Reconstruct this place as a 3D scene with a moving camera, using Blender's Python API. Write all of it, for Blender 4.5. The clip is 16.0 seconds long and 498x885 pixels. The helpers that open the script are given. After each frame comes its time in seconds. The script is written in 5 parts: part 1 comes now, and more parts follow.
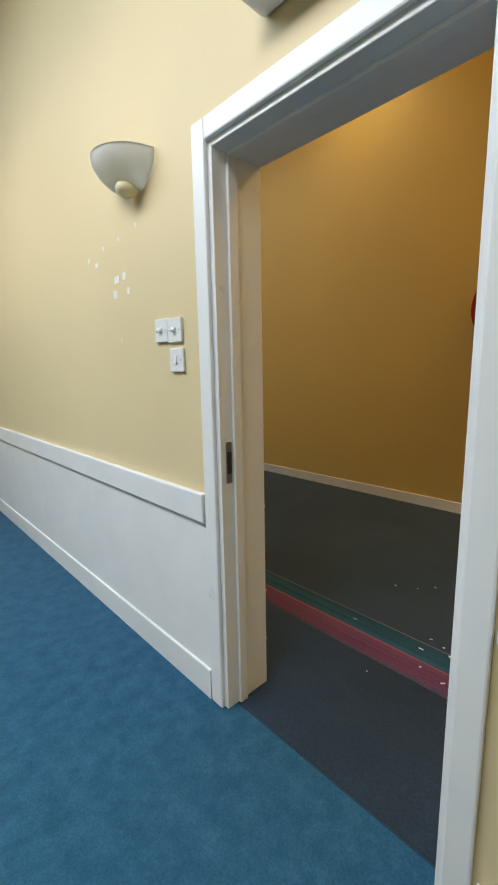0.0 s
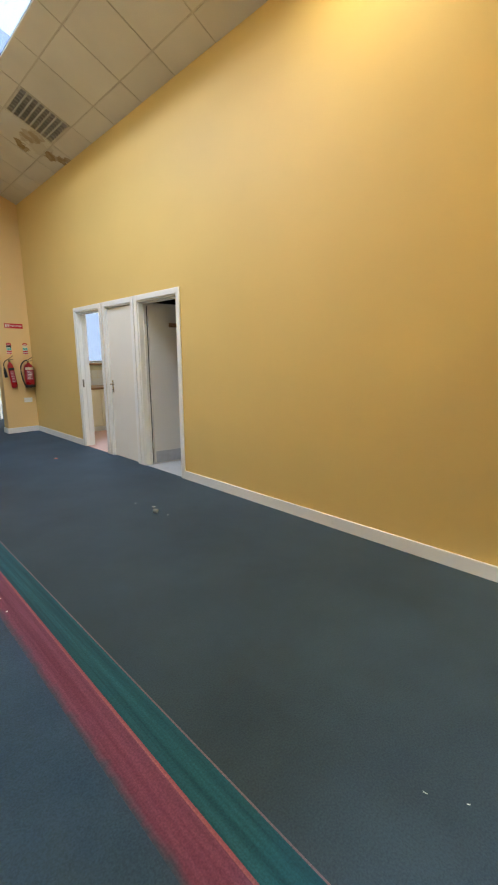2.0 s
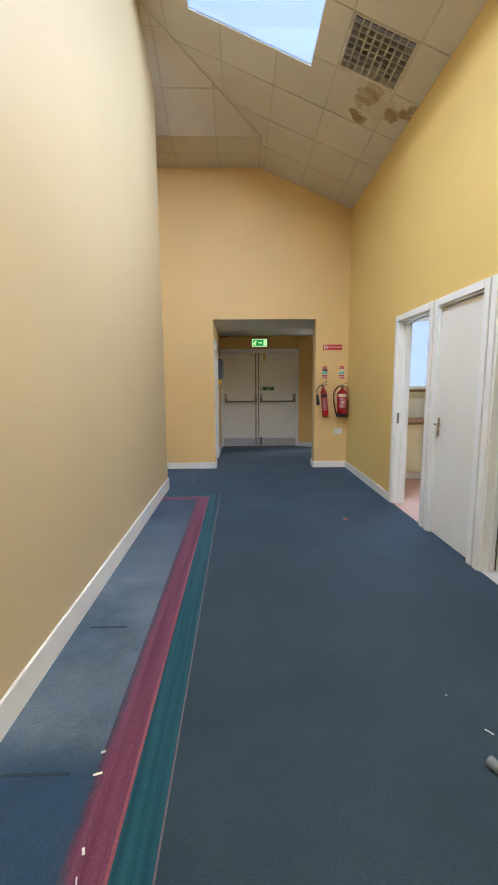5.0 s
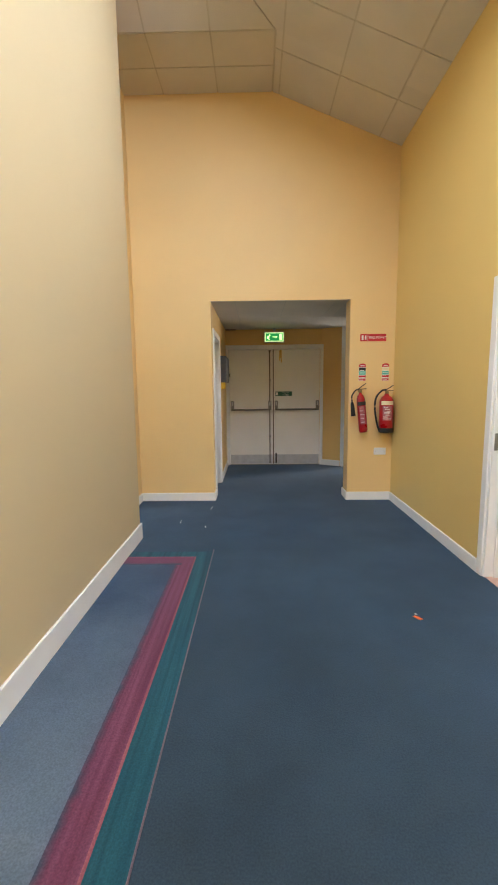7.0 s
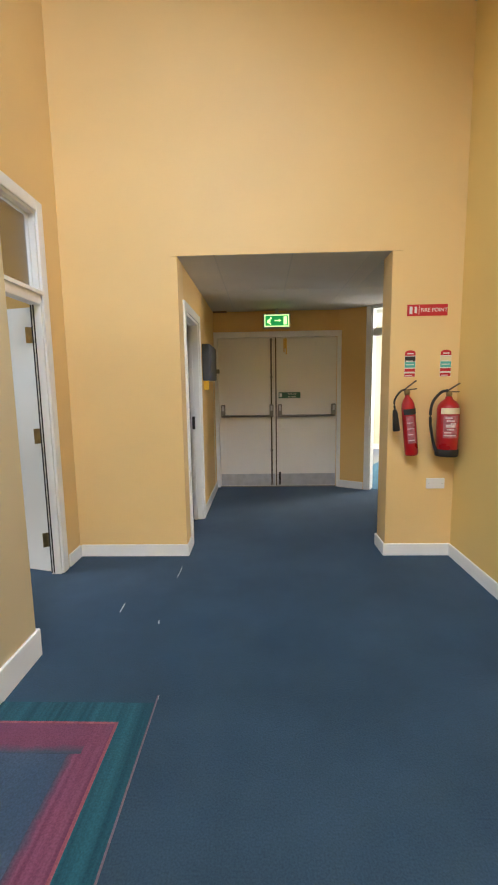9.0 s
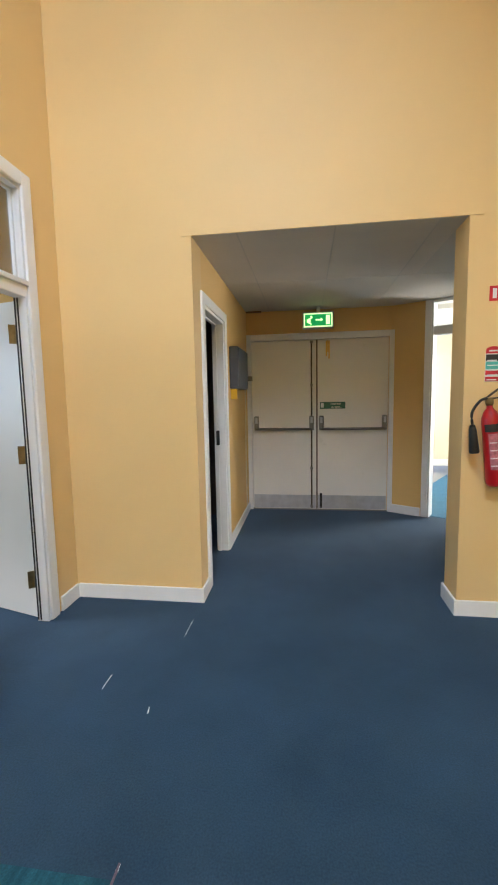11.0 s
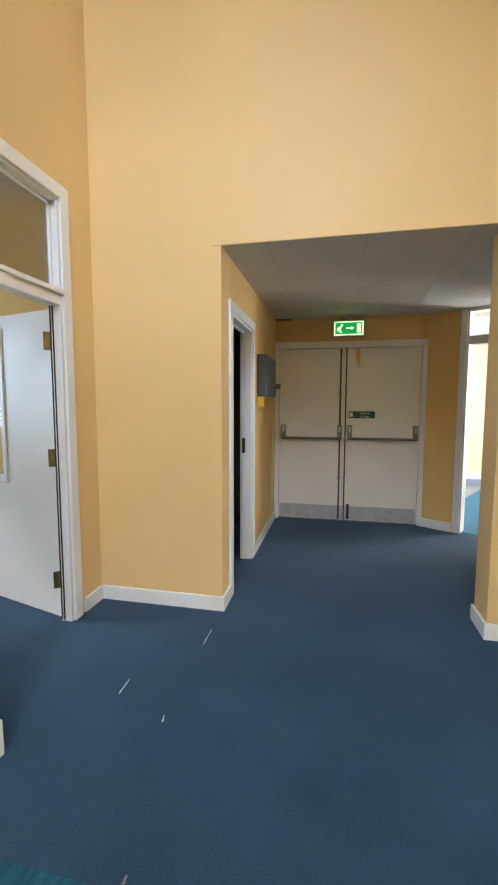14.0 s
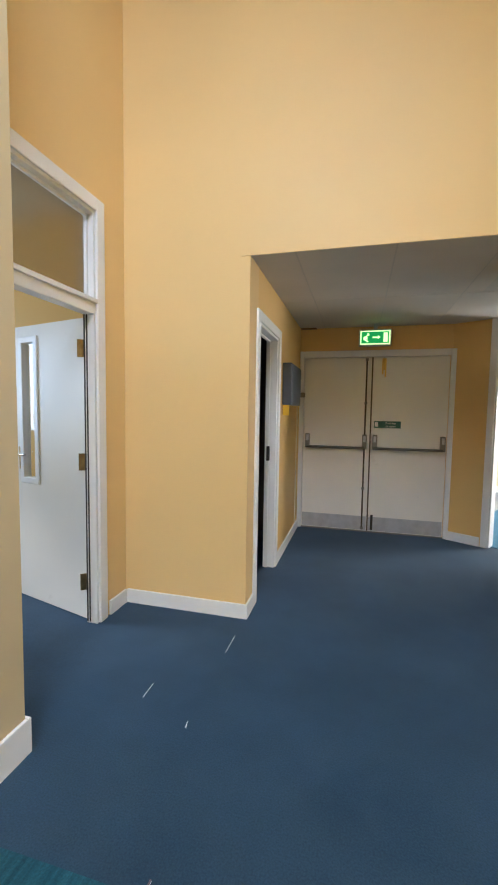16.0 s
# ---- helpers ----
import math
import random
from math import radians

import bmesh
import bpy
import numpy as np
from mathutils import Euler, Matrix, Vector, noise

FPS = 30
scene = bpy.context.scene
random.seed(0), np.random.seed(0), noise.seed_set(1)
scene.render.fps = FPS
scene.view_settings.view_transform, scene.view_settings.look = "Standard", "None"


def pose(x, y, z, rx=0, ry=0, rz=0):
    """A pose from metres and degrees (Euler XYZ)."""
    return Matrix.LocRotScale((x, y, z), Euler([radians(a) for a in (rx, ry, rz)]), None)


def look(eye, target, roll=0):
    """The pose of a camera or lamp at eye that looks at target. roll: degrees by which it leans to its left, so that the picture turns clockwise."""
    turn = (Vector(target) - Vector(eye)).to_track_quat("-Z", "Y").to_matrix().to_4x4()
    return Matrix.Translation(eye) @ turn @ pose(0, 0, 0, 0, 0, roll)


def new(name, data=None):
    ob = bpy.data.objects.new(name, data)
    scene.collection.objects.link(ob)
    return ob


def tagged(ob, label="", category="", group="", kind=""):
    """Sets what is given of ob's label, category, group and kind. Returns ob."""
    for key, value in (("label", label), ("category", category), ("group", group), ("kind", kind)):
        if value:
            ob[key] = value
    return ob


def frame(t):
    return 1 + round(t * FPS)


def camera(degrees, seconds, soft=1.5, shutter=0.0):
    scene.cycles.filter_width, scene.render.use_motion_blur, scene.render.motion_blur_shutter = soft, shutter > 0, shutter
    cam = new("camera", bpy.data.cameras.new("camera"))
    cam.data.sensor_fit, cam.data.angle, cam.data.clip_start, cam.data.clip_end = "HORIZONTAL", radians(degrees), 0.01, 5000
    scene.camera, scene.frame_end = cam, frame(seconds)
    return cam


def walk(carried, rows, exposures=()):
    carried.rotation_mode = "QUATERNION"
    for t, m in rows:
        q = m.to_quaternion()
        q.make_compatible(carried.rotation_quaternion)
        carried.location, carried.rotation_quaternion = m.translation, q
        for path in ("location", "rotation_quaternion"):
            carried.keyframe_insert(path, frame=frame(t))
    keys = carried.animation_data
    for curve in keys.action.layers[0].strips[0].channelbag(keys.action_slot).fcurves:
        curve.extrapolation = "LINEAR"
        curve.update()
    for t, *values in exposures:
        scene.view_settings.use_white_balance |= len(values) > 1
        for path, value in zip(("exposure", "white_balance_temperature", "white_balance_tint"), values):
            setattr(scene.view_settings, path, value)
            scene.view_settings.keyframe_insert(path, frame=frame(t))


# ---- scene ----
cam = camera(62.0, 16.0, 2.0)
PATH = [
    (0, (-1.169, -0.484, 1.315), (0.182, 0.95, 0.973), -1.1),
    (0.5, (-0.922, -0.283, 1.318), (0.633, 0.923, 0.959), -0.8),
    (1, (-0.645, -0.079, 1.323), (1.012, 0.98, 0.958), -1.2),
    (1.5, (-0.33, 0.066, 1.345), (1.249, 1.235, 0.972), 0.1),
    (2, (-0.074, 0.257, 1.357), (1.313, 1.643, 0.962), -0.1),
    (2.5, (0.207, 0.414, 1.382), (1.182, 2.111, 0.969), 0.5),
    (3, (0.394, 0.617, 1.382), (0.957, 2.492, 0.974), 0.4),
    (3.5, (0.542, 0.884, 1.394), (0.891, 2.816, 1.01), 0.2),
    (4, (0.719, 1.224, 1.395), (0.921, 3.183, 1.044), 0.3),
    (4.5, (0.816, 1.632, 1.376), (0.956, 3.605, 1.078), -0.0),
    (5, (0.919, 2.046, 1.388), (0.964, 4.025, 1.106), -0.4),
    (7.5, (1.072, 4.268, 1.375), (1.034, 6.251, 1.117), -0.7),
    (8, (1.12, 4.745, 1.373), (1.08, 6.727, 1.102), -0.8),
    (8.5, (1.128, 5.13, 1.395), (1.093, 7.111, 1.124), -0.0),
    (9, (1.151, 5.494, 1.39), (1.088, 7.475, 1.126), -0.9),
    (11.5, (1.242, 6.187, 1.381), (0.936, 8.153, 1.175), -0.8),
    (12, (1.257, 6.181, 1.383), (0.938, 8.145, 1.183), -0.8),
    (12.5, (1.254, 6.183, 1.381), (0.918, 8.145, 1.186), -0.7),
    (13, (1.251, 6.185, 1.389), (0.892, 8.143, 1.194), -0.5),
    (13.5, (1.247, 6.185, 1.395), (0.864, 8.138, 1.204), -0.1),
    (14, (1.249, 6.191, 1.399), (0.837, 8.139, 1.214), 0.1),
    (14.5, (1.238, 6.188, 1.412), (0.8, 8.131, 1.229), 0.5),
    (15, (1.231, 6.182, 1.402), (0.763, 8.119, 1.235), 0.8),
    (15.5, (1.228, 6.176, 1.404), (0.735, 8.108, 1.246), 1.0),
    (16, (1.218, 6.174, 1.397), (0.708, 8.102, 1.25), 0.9),
]

EXPOSURES = [(0.0, -1.13, 7700, 17), (0.6, -0.75, 7900, 21), (1.0, -0.3, 7700, 21), (1.5, 0.12, 7250, 18), (2.0, 0.24, 6000, 13), (3.0, 0.33, 5500, 11),
             (4.0, 0.37, 5500, 12), (5.0, 0.4, 5800, 14), (7.5, 0.68, 6300, 16), (9.0, 0.73, 6250, 15), (11.5, 0.76, 5900, 14), (16.0, 0.77, 5850, 14)]
walk(cam, [(t, look(eye, target, roll)) for t, eye, target, roll in PATH], EXPOSURES)

# ---- world, sun and large lights ----
world = bpy.data.worlds.new("sky")
scene.world = world
world.use_nodes = True
wn, wl = world.node_tree.nodes, world.node_tree.links
wn.clear()
w_out = wn.new("ShaderNodeOutputWorld")
w_bg = wn.new("ShaderNodeBackground")
w_sky = wn.new("ShaderNodeTexSky")
w_sky.sky_type = "NISHITA"
w_sky.sun_disc = False
w_sky.sun_elevation = radians(42)
w_sky.sun_rotation = radians(200)
w_co = wn.new("ShaderNodeTexCoord")
w_map = wn.new("ShaderNodeMapping")
w_map.inputs["Location"].default_value = (0.35, 0.1, 0.2)
w_noise = wn.new("ShaderNodeTexNoise")
w_noise.inputs["Scale"].default_value = 2.2
w_noise.inputs["Detail"].default_value = 6
w_ramp = wn.new("ShaderNodeValToRGB")
w_ramp.color_ramp.elements[0].position = 0.56
w_ramp.color_ramp.elements[1].position = 0.66
w_mix = wn.new("ShaderNodeMixRGB")
w_mix.inputs["Color2"].default_value = (9.0, 9.5, 10.0, 1)
w_bg.inputs["Strength"].default_value = 0.1
wl.new(w_co.outputs["Generated"], w_map.inputs["Vector"])
wl.new(w_map.outputs["Vector"], w_noise.inputs["Vector"])
wl.new(w_noise.outputs["Fac"], w_ramp.inputs["Fac"])
wl.new(w_ramp.outputs["Color"], w_mix.inputs["Fac"])
wl.new(w_sky.outputs["Color"], w_mix.inputs["Color1"])
wl.new(w_mix.outputs["Color"], w_bg.inputs["Color"])
wl.new(w_bg.outputs["Background"], w_out.inputs["Surface"])

sun = new("sun", bpy.data.lights.new("sun", "SUN"))
sun.data.energy, sun.data.angle, sun.data.color = 1.2, radians(10), (1, 0.96, 0.9)
sun.matrix_world = look((-20, -4, 13), (0, 0, 0))


def area_lamp(name, eye, target, sx, sy, watts, color=(0.8, 0.9, 1.0), spread=180):
    """An area lamp for a window's opening, a ceiling light's glow or an added fill."""
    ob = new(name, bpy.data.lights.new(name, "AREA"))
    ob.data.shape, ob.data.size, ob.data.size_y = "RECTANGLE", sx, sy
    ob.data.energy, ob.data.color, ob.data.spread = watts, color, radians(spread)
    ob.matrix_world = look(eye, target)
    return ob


SLOPE = 0.405                       # rise of the corridor's ceiling per metre
TOP_R = 4.02                        # its height at the low wall
X_L, X_R, Y_END = -0.045, 2.68, 8.8
area_lamp("rooflight_daylight", (1.06 + 0.0075, 4.765, 4.676 + 0.0185), (1.0675 - SLOPE, 4.765, 3.6945), 3.53, 1.273, 172, (0.8, 0.9, 1.0), 174)
area_lamp("hall_rooflight_daylight", (-2.4, 1.6, 3.62), (-2.4, 1.6, 0), 1.4, 4.4, 480, (0.61, 0.8, 1.0))
area_lamp("kitchen_window_daylight", (3.93, 8.475, 1.815), (3.9, 6.0, 1.815), 1.1, 0.99, 40, (0.8, 0.9, 1.0))
area_lamp("side_room_daylight", (2.3, 13.0, 1.7), (5.2, 12.8, 0.8), 1.8, 1.4, 30, (0.9, 0.95, 1.0))
# added fill before the solid east wall, brightens the passage
area_lamp("side_room_east_fill", (5.34, 11.9, 1.6), (0.5, 10.2, 1.2), 1.8, 1.3, 150, (1.0, 0.95, 0.84))
area_lamp("west_room_daylight", (-3.4, 7.8, 1.7), (-0.6, 8.3, 0.9), 1.2, 1.2, 24, (0.58, 0.79, 1.0))
area_lamp("panel_light_glow", (2.16, 1.9, 4.17), (2.16 - 0.375, 1.9, 3.24), 0.5, 0.5, 15, (1.0, 0.84, 0.42), 175)
area_lamp("panel_light_glow_south", (2.16, -1.11, 4.17), (2.16 - 0.375, -1.11, 3.24), 0.5, 0.5, 60, (1.0, 0.8, 0.2), 175)


# ---- materials ----
def nodes_of(name):
    m = bpy.data.materials.new(name)
    m.use_nodes = True
    return m, m.node_tree.nodes, m.node_tree.links, m.node_tree.nodes["Principled BSDF"]


def surface(name, color, rough=0.6, metal=0.0, vary=0.06, scale=3.0, grain=200.0, bump=0.05, dirt=None, dirt_at=(0.55, 0.75), each=0.0, coat=0.0):
    """A paint or solid: base colour with broad mottling, fine grain relief and optional dirt patches."""
    m, n, l, p = nodes_of(name)
    co = n.new("ShaderNodeTexCoord")
    big = n.new("ShaderNodeTexNoise")
    big.inputs["Scale"].default_value = scale
    big.inputs["Detail"].default_value = 5
    l.new(co.outputs["Object"], big.inputs["Vector"])
    ramp = n.new("ShaderNodeValToRGB")
    e = ramp.color_ramp.elements
    e[0].position, e[1].position = 0.3, 0.7
    e[0].color = tuple(max(0, c * (1 - vary)) for c in color) + (1,)
    e[1].color = tuple(min(1, c * (1 + vary)) for c in color) + (1,)
    l.new(big.outputs["Fac"], ramp.inputs["Fac"])
    col = ramp.outputs["Color"]
    if dirt:
        d = n.new("ShaderNodeTexNoise")
        d.inputs["Scale"].default_value = scale * 2.3
        d.inputs["Detail"].default_value = 8
        d.inputs["Roughness"].default_value = 0.65
        l.new(co.outputs["Object"], d.inputs["Vector"])
        dr = n.new("ShaderNodeValToRGB")
        dr.color_ramp.elements[0].position, dr.color_ramp.elements[1].position = dirt_at
        dr.color_ramp.elements[1].color = (0.6, 0.6, 0.6, 1)
        l.new(d.outputs["Fac"], dr.inputs["Fac"])
        mix = n.new("ShaderNodeMixRGB")
        mix.inputs["Color2"].default_value = (*dirt, 1)
        l.new(dr.outputs["Color"], mix.inputs["Fac"])
        l.new(col, mix.inputs["Color1"])
        col = mix.outputs["Color"]
    if each:
        info = n.new("ShaderNodeObjectInfo")
        hs = n.new("ShaderNodeHueSaturation")
        mr = n.new("ShaderNodeMapRange")
        mr.inputs["To Min"].default_value, mr.inputs["To Max"].default_value = 1 - each, 1 + each
        l.new(info.outputs["Random"], mr.inputs["Value"])
        l.new(mr.outputs["Result"], hs.inputs["Value"])
        l.new(col, hs.inputs["Color"])
        col = hs.outputs["Color"]
    l.new(col, p.inputs["Base Color"])
    p.inputs["Metallic"].default_value = metal
    p.inputs["Coat Weight"].default_value = coat
    fine = n.new("ShaderNodeTexNoise")
    fine.inputs["Scale"].default_value = grain
    fine.inputs["Detail"].default_value = 3
    l.new(co.outputs["Object"], fine.inputs["Vector"])
    rr = n.new("ShaderNodeMapRange")
    rr.inputs["To Min"].default_value, rr.inputs["To Max"].default_value = max(0.02, rough - 0.08), min(1, rough + 0.08)
    l.new(big.outputs["Fac"], rr.inputs["Value"])
    l.new(rr.outputs["Result"], p.inputs["Roughness"])
    if bump:
        b = n.new("ShaderNodeBump")
        b.inputs["Strength"].default_value = bump
        b.inputs["Distance"].default_value = 0.004
        l.new(fine.outputs["Fac"], b.inputs["Height"])
        l.new(b.outputs["Normal"], p.inputs["Normal"])
    return m


def carpet(name, color, worn, streak=False, fade=None, patch=1.3):
    """Short-pile carpet: fibre grain, broad worn patches, relief."""
    m, n, l, p = nodes_of(name)
    co = n.new("ShaderNodeTexCoord")
    fib = n.new("ShaderNodeTexNoise")
    fib.inputs["Scale"].default_value = 150
    fib.inputs["Detail"].default_value = 6
    big = n.new("ShaderNodeTexNoise")
    big.inputs["Scale"].default_value = patch
    big.inputs["Detail"].default_value = 7
    big.inputs["Roughness"].default_value = 0.6
    mp = n.new("ShaderNodeMapping")
    l.new(co.outputs["Object"], mp.inputs["Vector"])
    if streak:
        mp.inputs["Scale"].default_value = (26, 0.5, 1)
    for t in (fib,):
        l.new(co.outputs["Object"], t.inputs["Vector"])
    l.new(mp.outputs["Vector"], big.inputs["Vector"])
    r1 = n.new("ShaderNodeValToRGB")
    r1.color_ramp.elements[0].position, r1.color_ramp.elements[1].position = 0.36, 0.68
    r1.color_ramp.elements[0].color, r1.color_ramp.elements[1].color = (*color, 1), (*worn, 1)
    l.new(big.outputs["Fac"], r1.inputs["Fac"])
    r2 = n.new("ShaderNodeMapRange")
    r2.inputs["From Min"].default_value, r2.inputs["From Max"].default_value = 0.3, 0.7
    r2.inputs["To Min"].default_value, r2.inputs["To Max"].default_value = 0.9, 1.34
    l.new(fib.outputs["Fac"], r2.inputs["Value"])
    col = r1.outputs["Color"]
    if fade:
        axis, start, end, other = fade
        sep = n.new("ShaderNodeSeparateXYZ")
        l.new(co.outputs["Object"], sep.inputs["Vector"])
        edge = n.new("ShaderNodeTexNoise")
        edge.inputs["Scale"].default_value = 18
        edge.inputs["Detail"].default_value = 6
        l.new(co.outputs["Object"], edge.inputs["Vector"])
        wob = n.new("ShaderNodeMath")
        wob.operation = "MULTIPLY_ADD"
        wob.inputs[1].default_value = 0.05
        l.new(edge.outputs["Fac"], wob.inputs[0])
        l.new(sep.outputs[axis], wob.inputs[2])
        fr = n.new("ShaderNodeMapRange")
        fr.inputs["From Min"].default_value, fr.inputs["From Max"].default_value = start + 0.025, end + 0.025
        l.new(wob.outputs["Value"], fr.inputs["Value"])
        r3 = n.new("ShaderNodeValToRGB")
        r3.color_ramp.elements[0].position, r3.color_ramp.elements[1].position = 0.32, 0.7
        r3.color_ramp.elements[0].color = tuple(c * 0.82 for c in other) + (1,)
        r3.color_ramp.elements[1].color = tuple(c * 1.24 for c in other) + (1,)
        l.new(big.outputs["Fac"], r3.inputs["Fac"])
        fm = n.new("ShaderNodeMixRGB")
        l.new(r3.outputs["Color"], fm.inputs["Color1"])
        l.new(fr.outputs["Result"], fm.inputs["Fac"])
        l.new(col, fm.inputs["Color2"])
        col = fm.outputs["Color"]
    mul = n.new("ShaderNodeVectorMath")
    mul.operation = "MULTIPLY"
    l.new(col, mul.inputs[0])
    l.new(r2.outputs["Result"], mul.inputs[1])
    l.new(mul.outputs["Vector"], p.inputs["Base Color"])
    p.inputs["Roughness"].default_value = 0.85
    p.inputs["Sheen Weight"].default_value = 0.1
    p.inputs["Sheen Roughness"].default_value = 0.5
    p.inputs["Specular IOR Level"].default_value = 0.15
    b = n.new("ShaderNodeBump")
    b.inputs["Strength"].default_value = 0.35
    b.inputs["Distance"].default_value = 0.004
    l.new(fib.outputs["Fac"], b.inputs["Height"])
    l.new(b.outputs["Normal"], p.inputs["Normal"])
    return m


def tile_material(name, color, stain, spots):
    """Mineral ceiling tile: pitted, a little uneven tile by tile, with brown water stains round the given places."""
    m, n, l, p = nodes_of(name)
    co = n.new("ShaderNodeTexCoord")
    geo = n.new("ShaderNodeNewGeometry")
    mr = n.new("ShaderNodeMapRange")
    mr.inputs["To Min"].default_value, mr.inputs["To Max"].default_value = 0.965, 1.03
    l.new(geo.outputs["Random Per Island"], mr.inputs["Value"])
    big = n.new("ShaderNodeTexNoise")
    big.inputs["Scale"].default_value = 1.7
    big.inputs["Detail"].default_value = 6
    l.new(co.outputs["Object"], big.inputs["Vector"])
    ramp = n.new("ShaderNodeValToRGB")
    ramp.color_ramp.elements[0].position, ramp.color_ramp.elements[1].position = 0.3, 0.7
    ramp.color_ramp.elements[0].color = tuple(c * 0.9 for c in color) + (1,)
    ramp.color_ramp.elements[1].color = (*color, 1)
    l.new(big.outputs["Fac"], ramp.inputs["Fac"])
    mul = n.new("ShaderNodeVectorMath")
    mul.operation = "MULTIPLY"
    l.new(ramp.outputs["Color"], mul.inputs[0])
    l.new(mr.outputs["Result"], mul.inputs[1])
    col = mul.outputs["Vector"]
    warp = n.new("ShaderNodeTexNoise")
    warp.inputs["Scale"].default_value = 9
    warp.inputs["Detail"].default_value = 5
    l.new(co.outputs["Object"], warp.inputs["Vector"])
    for centre, radius, depth in spots:
        dist = n.new("ShaderNodeVectorMath")
        dist.operation = "DISTANCE"
        l.new(co.outputs["Object"], dist.inputs[0])
        dist.inputs[1].default_value = centre
        wob = n.new("ShaderNodeMath")
        wob.operation = "MULTIPLY_ADD"
        wob.inputs[1].default_value = 0.3
        l.new(warp.outputs["Fac"], wob.inputs[0])
        l.new(dist.outputs["Value"], wob.inputs[2])
        ring = n.new("ShaderNodeValToRGB")
        e = ring.color_ramp.elements
        e[0].position, e[0].color = radius + 0.06, (depth * 0.7, depth * 0.7, depth * 0.7, 1)
        e[1].position, e[1].color = radius + 0.17, (0, 0, 0, 1)
        k = e.new(radius + 0.14)
        k.color = (depth, depth, depth, 1)
        l.new(wob.outputs["Value"], ring.inputs["Fac"])
        mix = n.new("ShaderNodeMixRGB")
        mix.inputs["Color2"].default_value = (*stain, 1)
        l.new(ring.outputs["Color"], mix.inputs["Fac"])
        l.new(col, mix.inputs["Color1"])
        col = mix.outputs["Color"]
    l.new(col, p.inputs["Base Color"])
    p.inputs["Roughness"].default_value = 0.9
    pit = n.new("ShaderNodeTexVoronoi")
    pit.inputs["Scale"].default_value = 120
    l.new(co.outputs["Object"], pit.inputs["Vector"])
    b = n.new("ShaderNodeBump")
    b.inputs["Strength"].default_value = 0.25
    b.inputs["Distance"].default_value = 0.003
    l.new(pit.outputs["Distance"], b.inputs["Height"])
    l.new(b.outputs["Normal"], p.inputs["Normal"])
    return m


def glow(name, color, strength):
    m, n, l, p = nodes_of(name)
    p.inputs["Base Color"].default_value = (*color, 1)
    p.inputs["Emission Color"].default_value = (*color, 1)
    p.inputs["Emission Strength"].default_value = strength
    return m


def glass(name, rough=0.02, tint=(0.95, 0.98, 0.98)):
    m, n, l, p = nodes_of(name)
    p.inputs["Base Color"].default_value = (*tint, 1)
    p.inputs["Roughness"].default_value = rough
    p.inputs["Transmission Weight"].default_value = 1.0
    p.inputs["IOR"].default_value = 1.45
    return m


PEACH = surface("peach_wall_paint", (0.8, 0.56, 0.247), 0.55, vary=0.035, scale=0.9, grain=55, bump=0.1)
HALL_YELLOW = surface("hall_wall_paint", (0.76, 0.61, 0.36), 0.55, vary=0.035, scale=0.9, grain=55, bump=0.1)
# west wall's copy of the yellow paint, darkened against the rooflight's glare
DIMMED_YELLOW = surface("dimmed_yellow_wall_paint", (0.605, 0.485, 0.285), 0.55, vary=0.035, scale=0.9, grain=55, bump=0.1)
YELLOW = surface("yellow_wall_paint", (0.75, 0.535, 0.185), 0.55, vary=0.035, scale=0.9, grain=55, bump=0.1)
GOLD = surface("gold_wall_paint", (0.8, 0.525, 0.18), 0.55, vary=0.035, scale=0.9, grain=55, bump=0.1)
CREAM = surface("cream_wall_paint", (0.76, 0.7, 0.52), 0.6, vary=0.03, scale=1.0, grain=60, bump=0.08)
WHITE = surface("white_gloss_paint", (0.85, 0.85, 0.84), 0.35, vary=0.03, scale=4, grain=40, bump=0.04, dirt=(0.5, 0.46, 0.4), dirt_at=(0.66, 0.82))
LEAF = surface("off_white_door_paint", (0.81, 0.785, 0.73), 0.4, vary=0.025, scale=2, grain=45, bump=0.05, dirt=(0.52, 0.48, 0.42), dirt_at=(0.66, 0.85))
PLASTIC = surface("white_plastic", (0.8, 0.8, 0.79), 0.35, vary=0.01, bump=0.0)
CARPET = carpet("navy_carpet", (0.0165, 0.044, 0.081), (0.029, 0.067, 0.117), False, ("Y", 4.6, 7.6, (0.029, 0.05, 0.075)))
# inlay darkens towards the hall doorway: the shade there is in the colour
CARPET_INLAY = carpet("blue_inlay_carpet", (0.024, 0.054, 0.11), (0.042, 0.084, 0.155), False, ("Y", 0.3, 1.4, (0.019, 0.033, 0.05)))
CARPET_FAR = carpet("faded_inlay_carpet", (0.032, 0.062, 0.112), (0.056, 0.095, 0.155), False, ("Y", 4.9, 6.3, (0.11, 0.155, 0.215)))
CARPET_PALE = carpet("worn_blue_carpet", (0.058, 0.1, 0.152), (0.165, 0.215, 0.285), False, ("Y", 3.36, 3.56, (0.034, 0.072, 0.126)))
CARPET_HALL = carpet("bright_blue_carpet", (0.009, 0.075, 0.137), (0.02, 0.104, 0.178), patch=14.0)
RED_BAND = carpet("maroon_carpet_band", (0.115, 0.031, 0.067), (0.185, 0.063, 0.123), True, ("X", 0.385, 0.422, (0.036, 0.062, 0.1)))
RED_END = carpet("maroon_carpet_end", (0.115, 0.031, 0.067), (0.185, 0.063, 0.123), False, ("Y", 6.895, 6.93, (0.045, 0.07, 0.105)))
TEAL_BAND = carpet("teal_carpet_band", (0.008, 0.05, 0.079), (0.018, 0.1, 0.14), True)
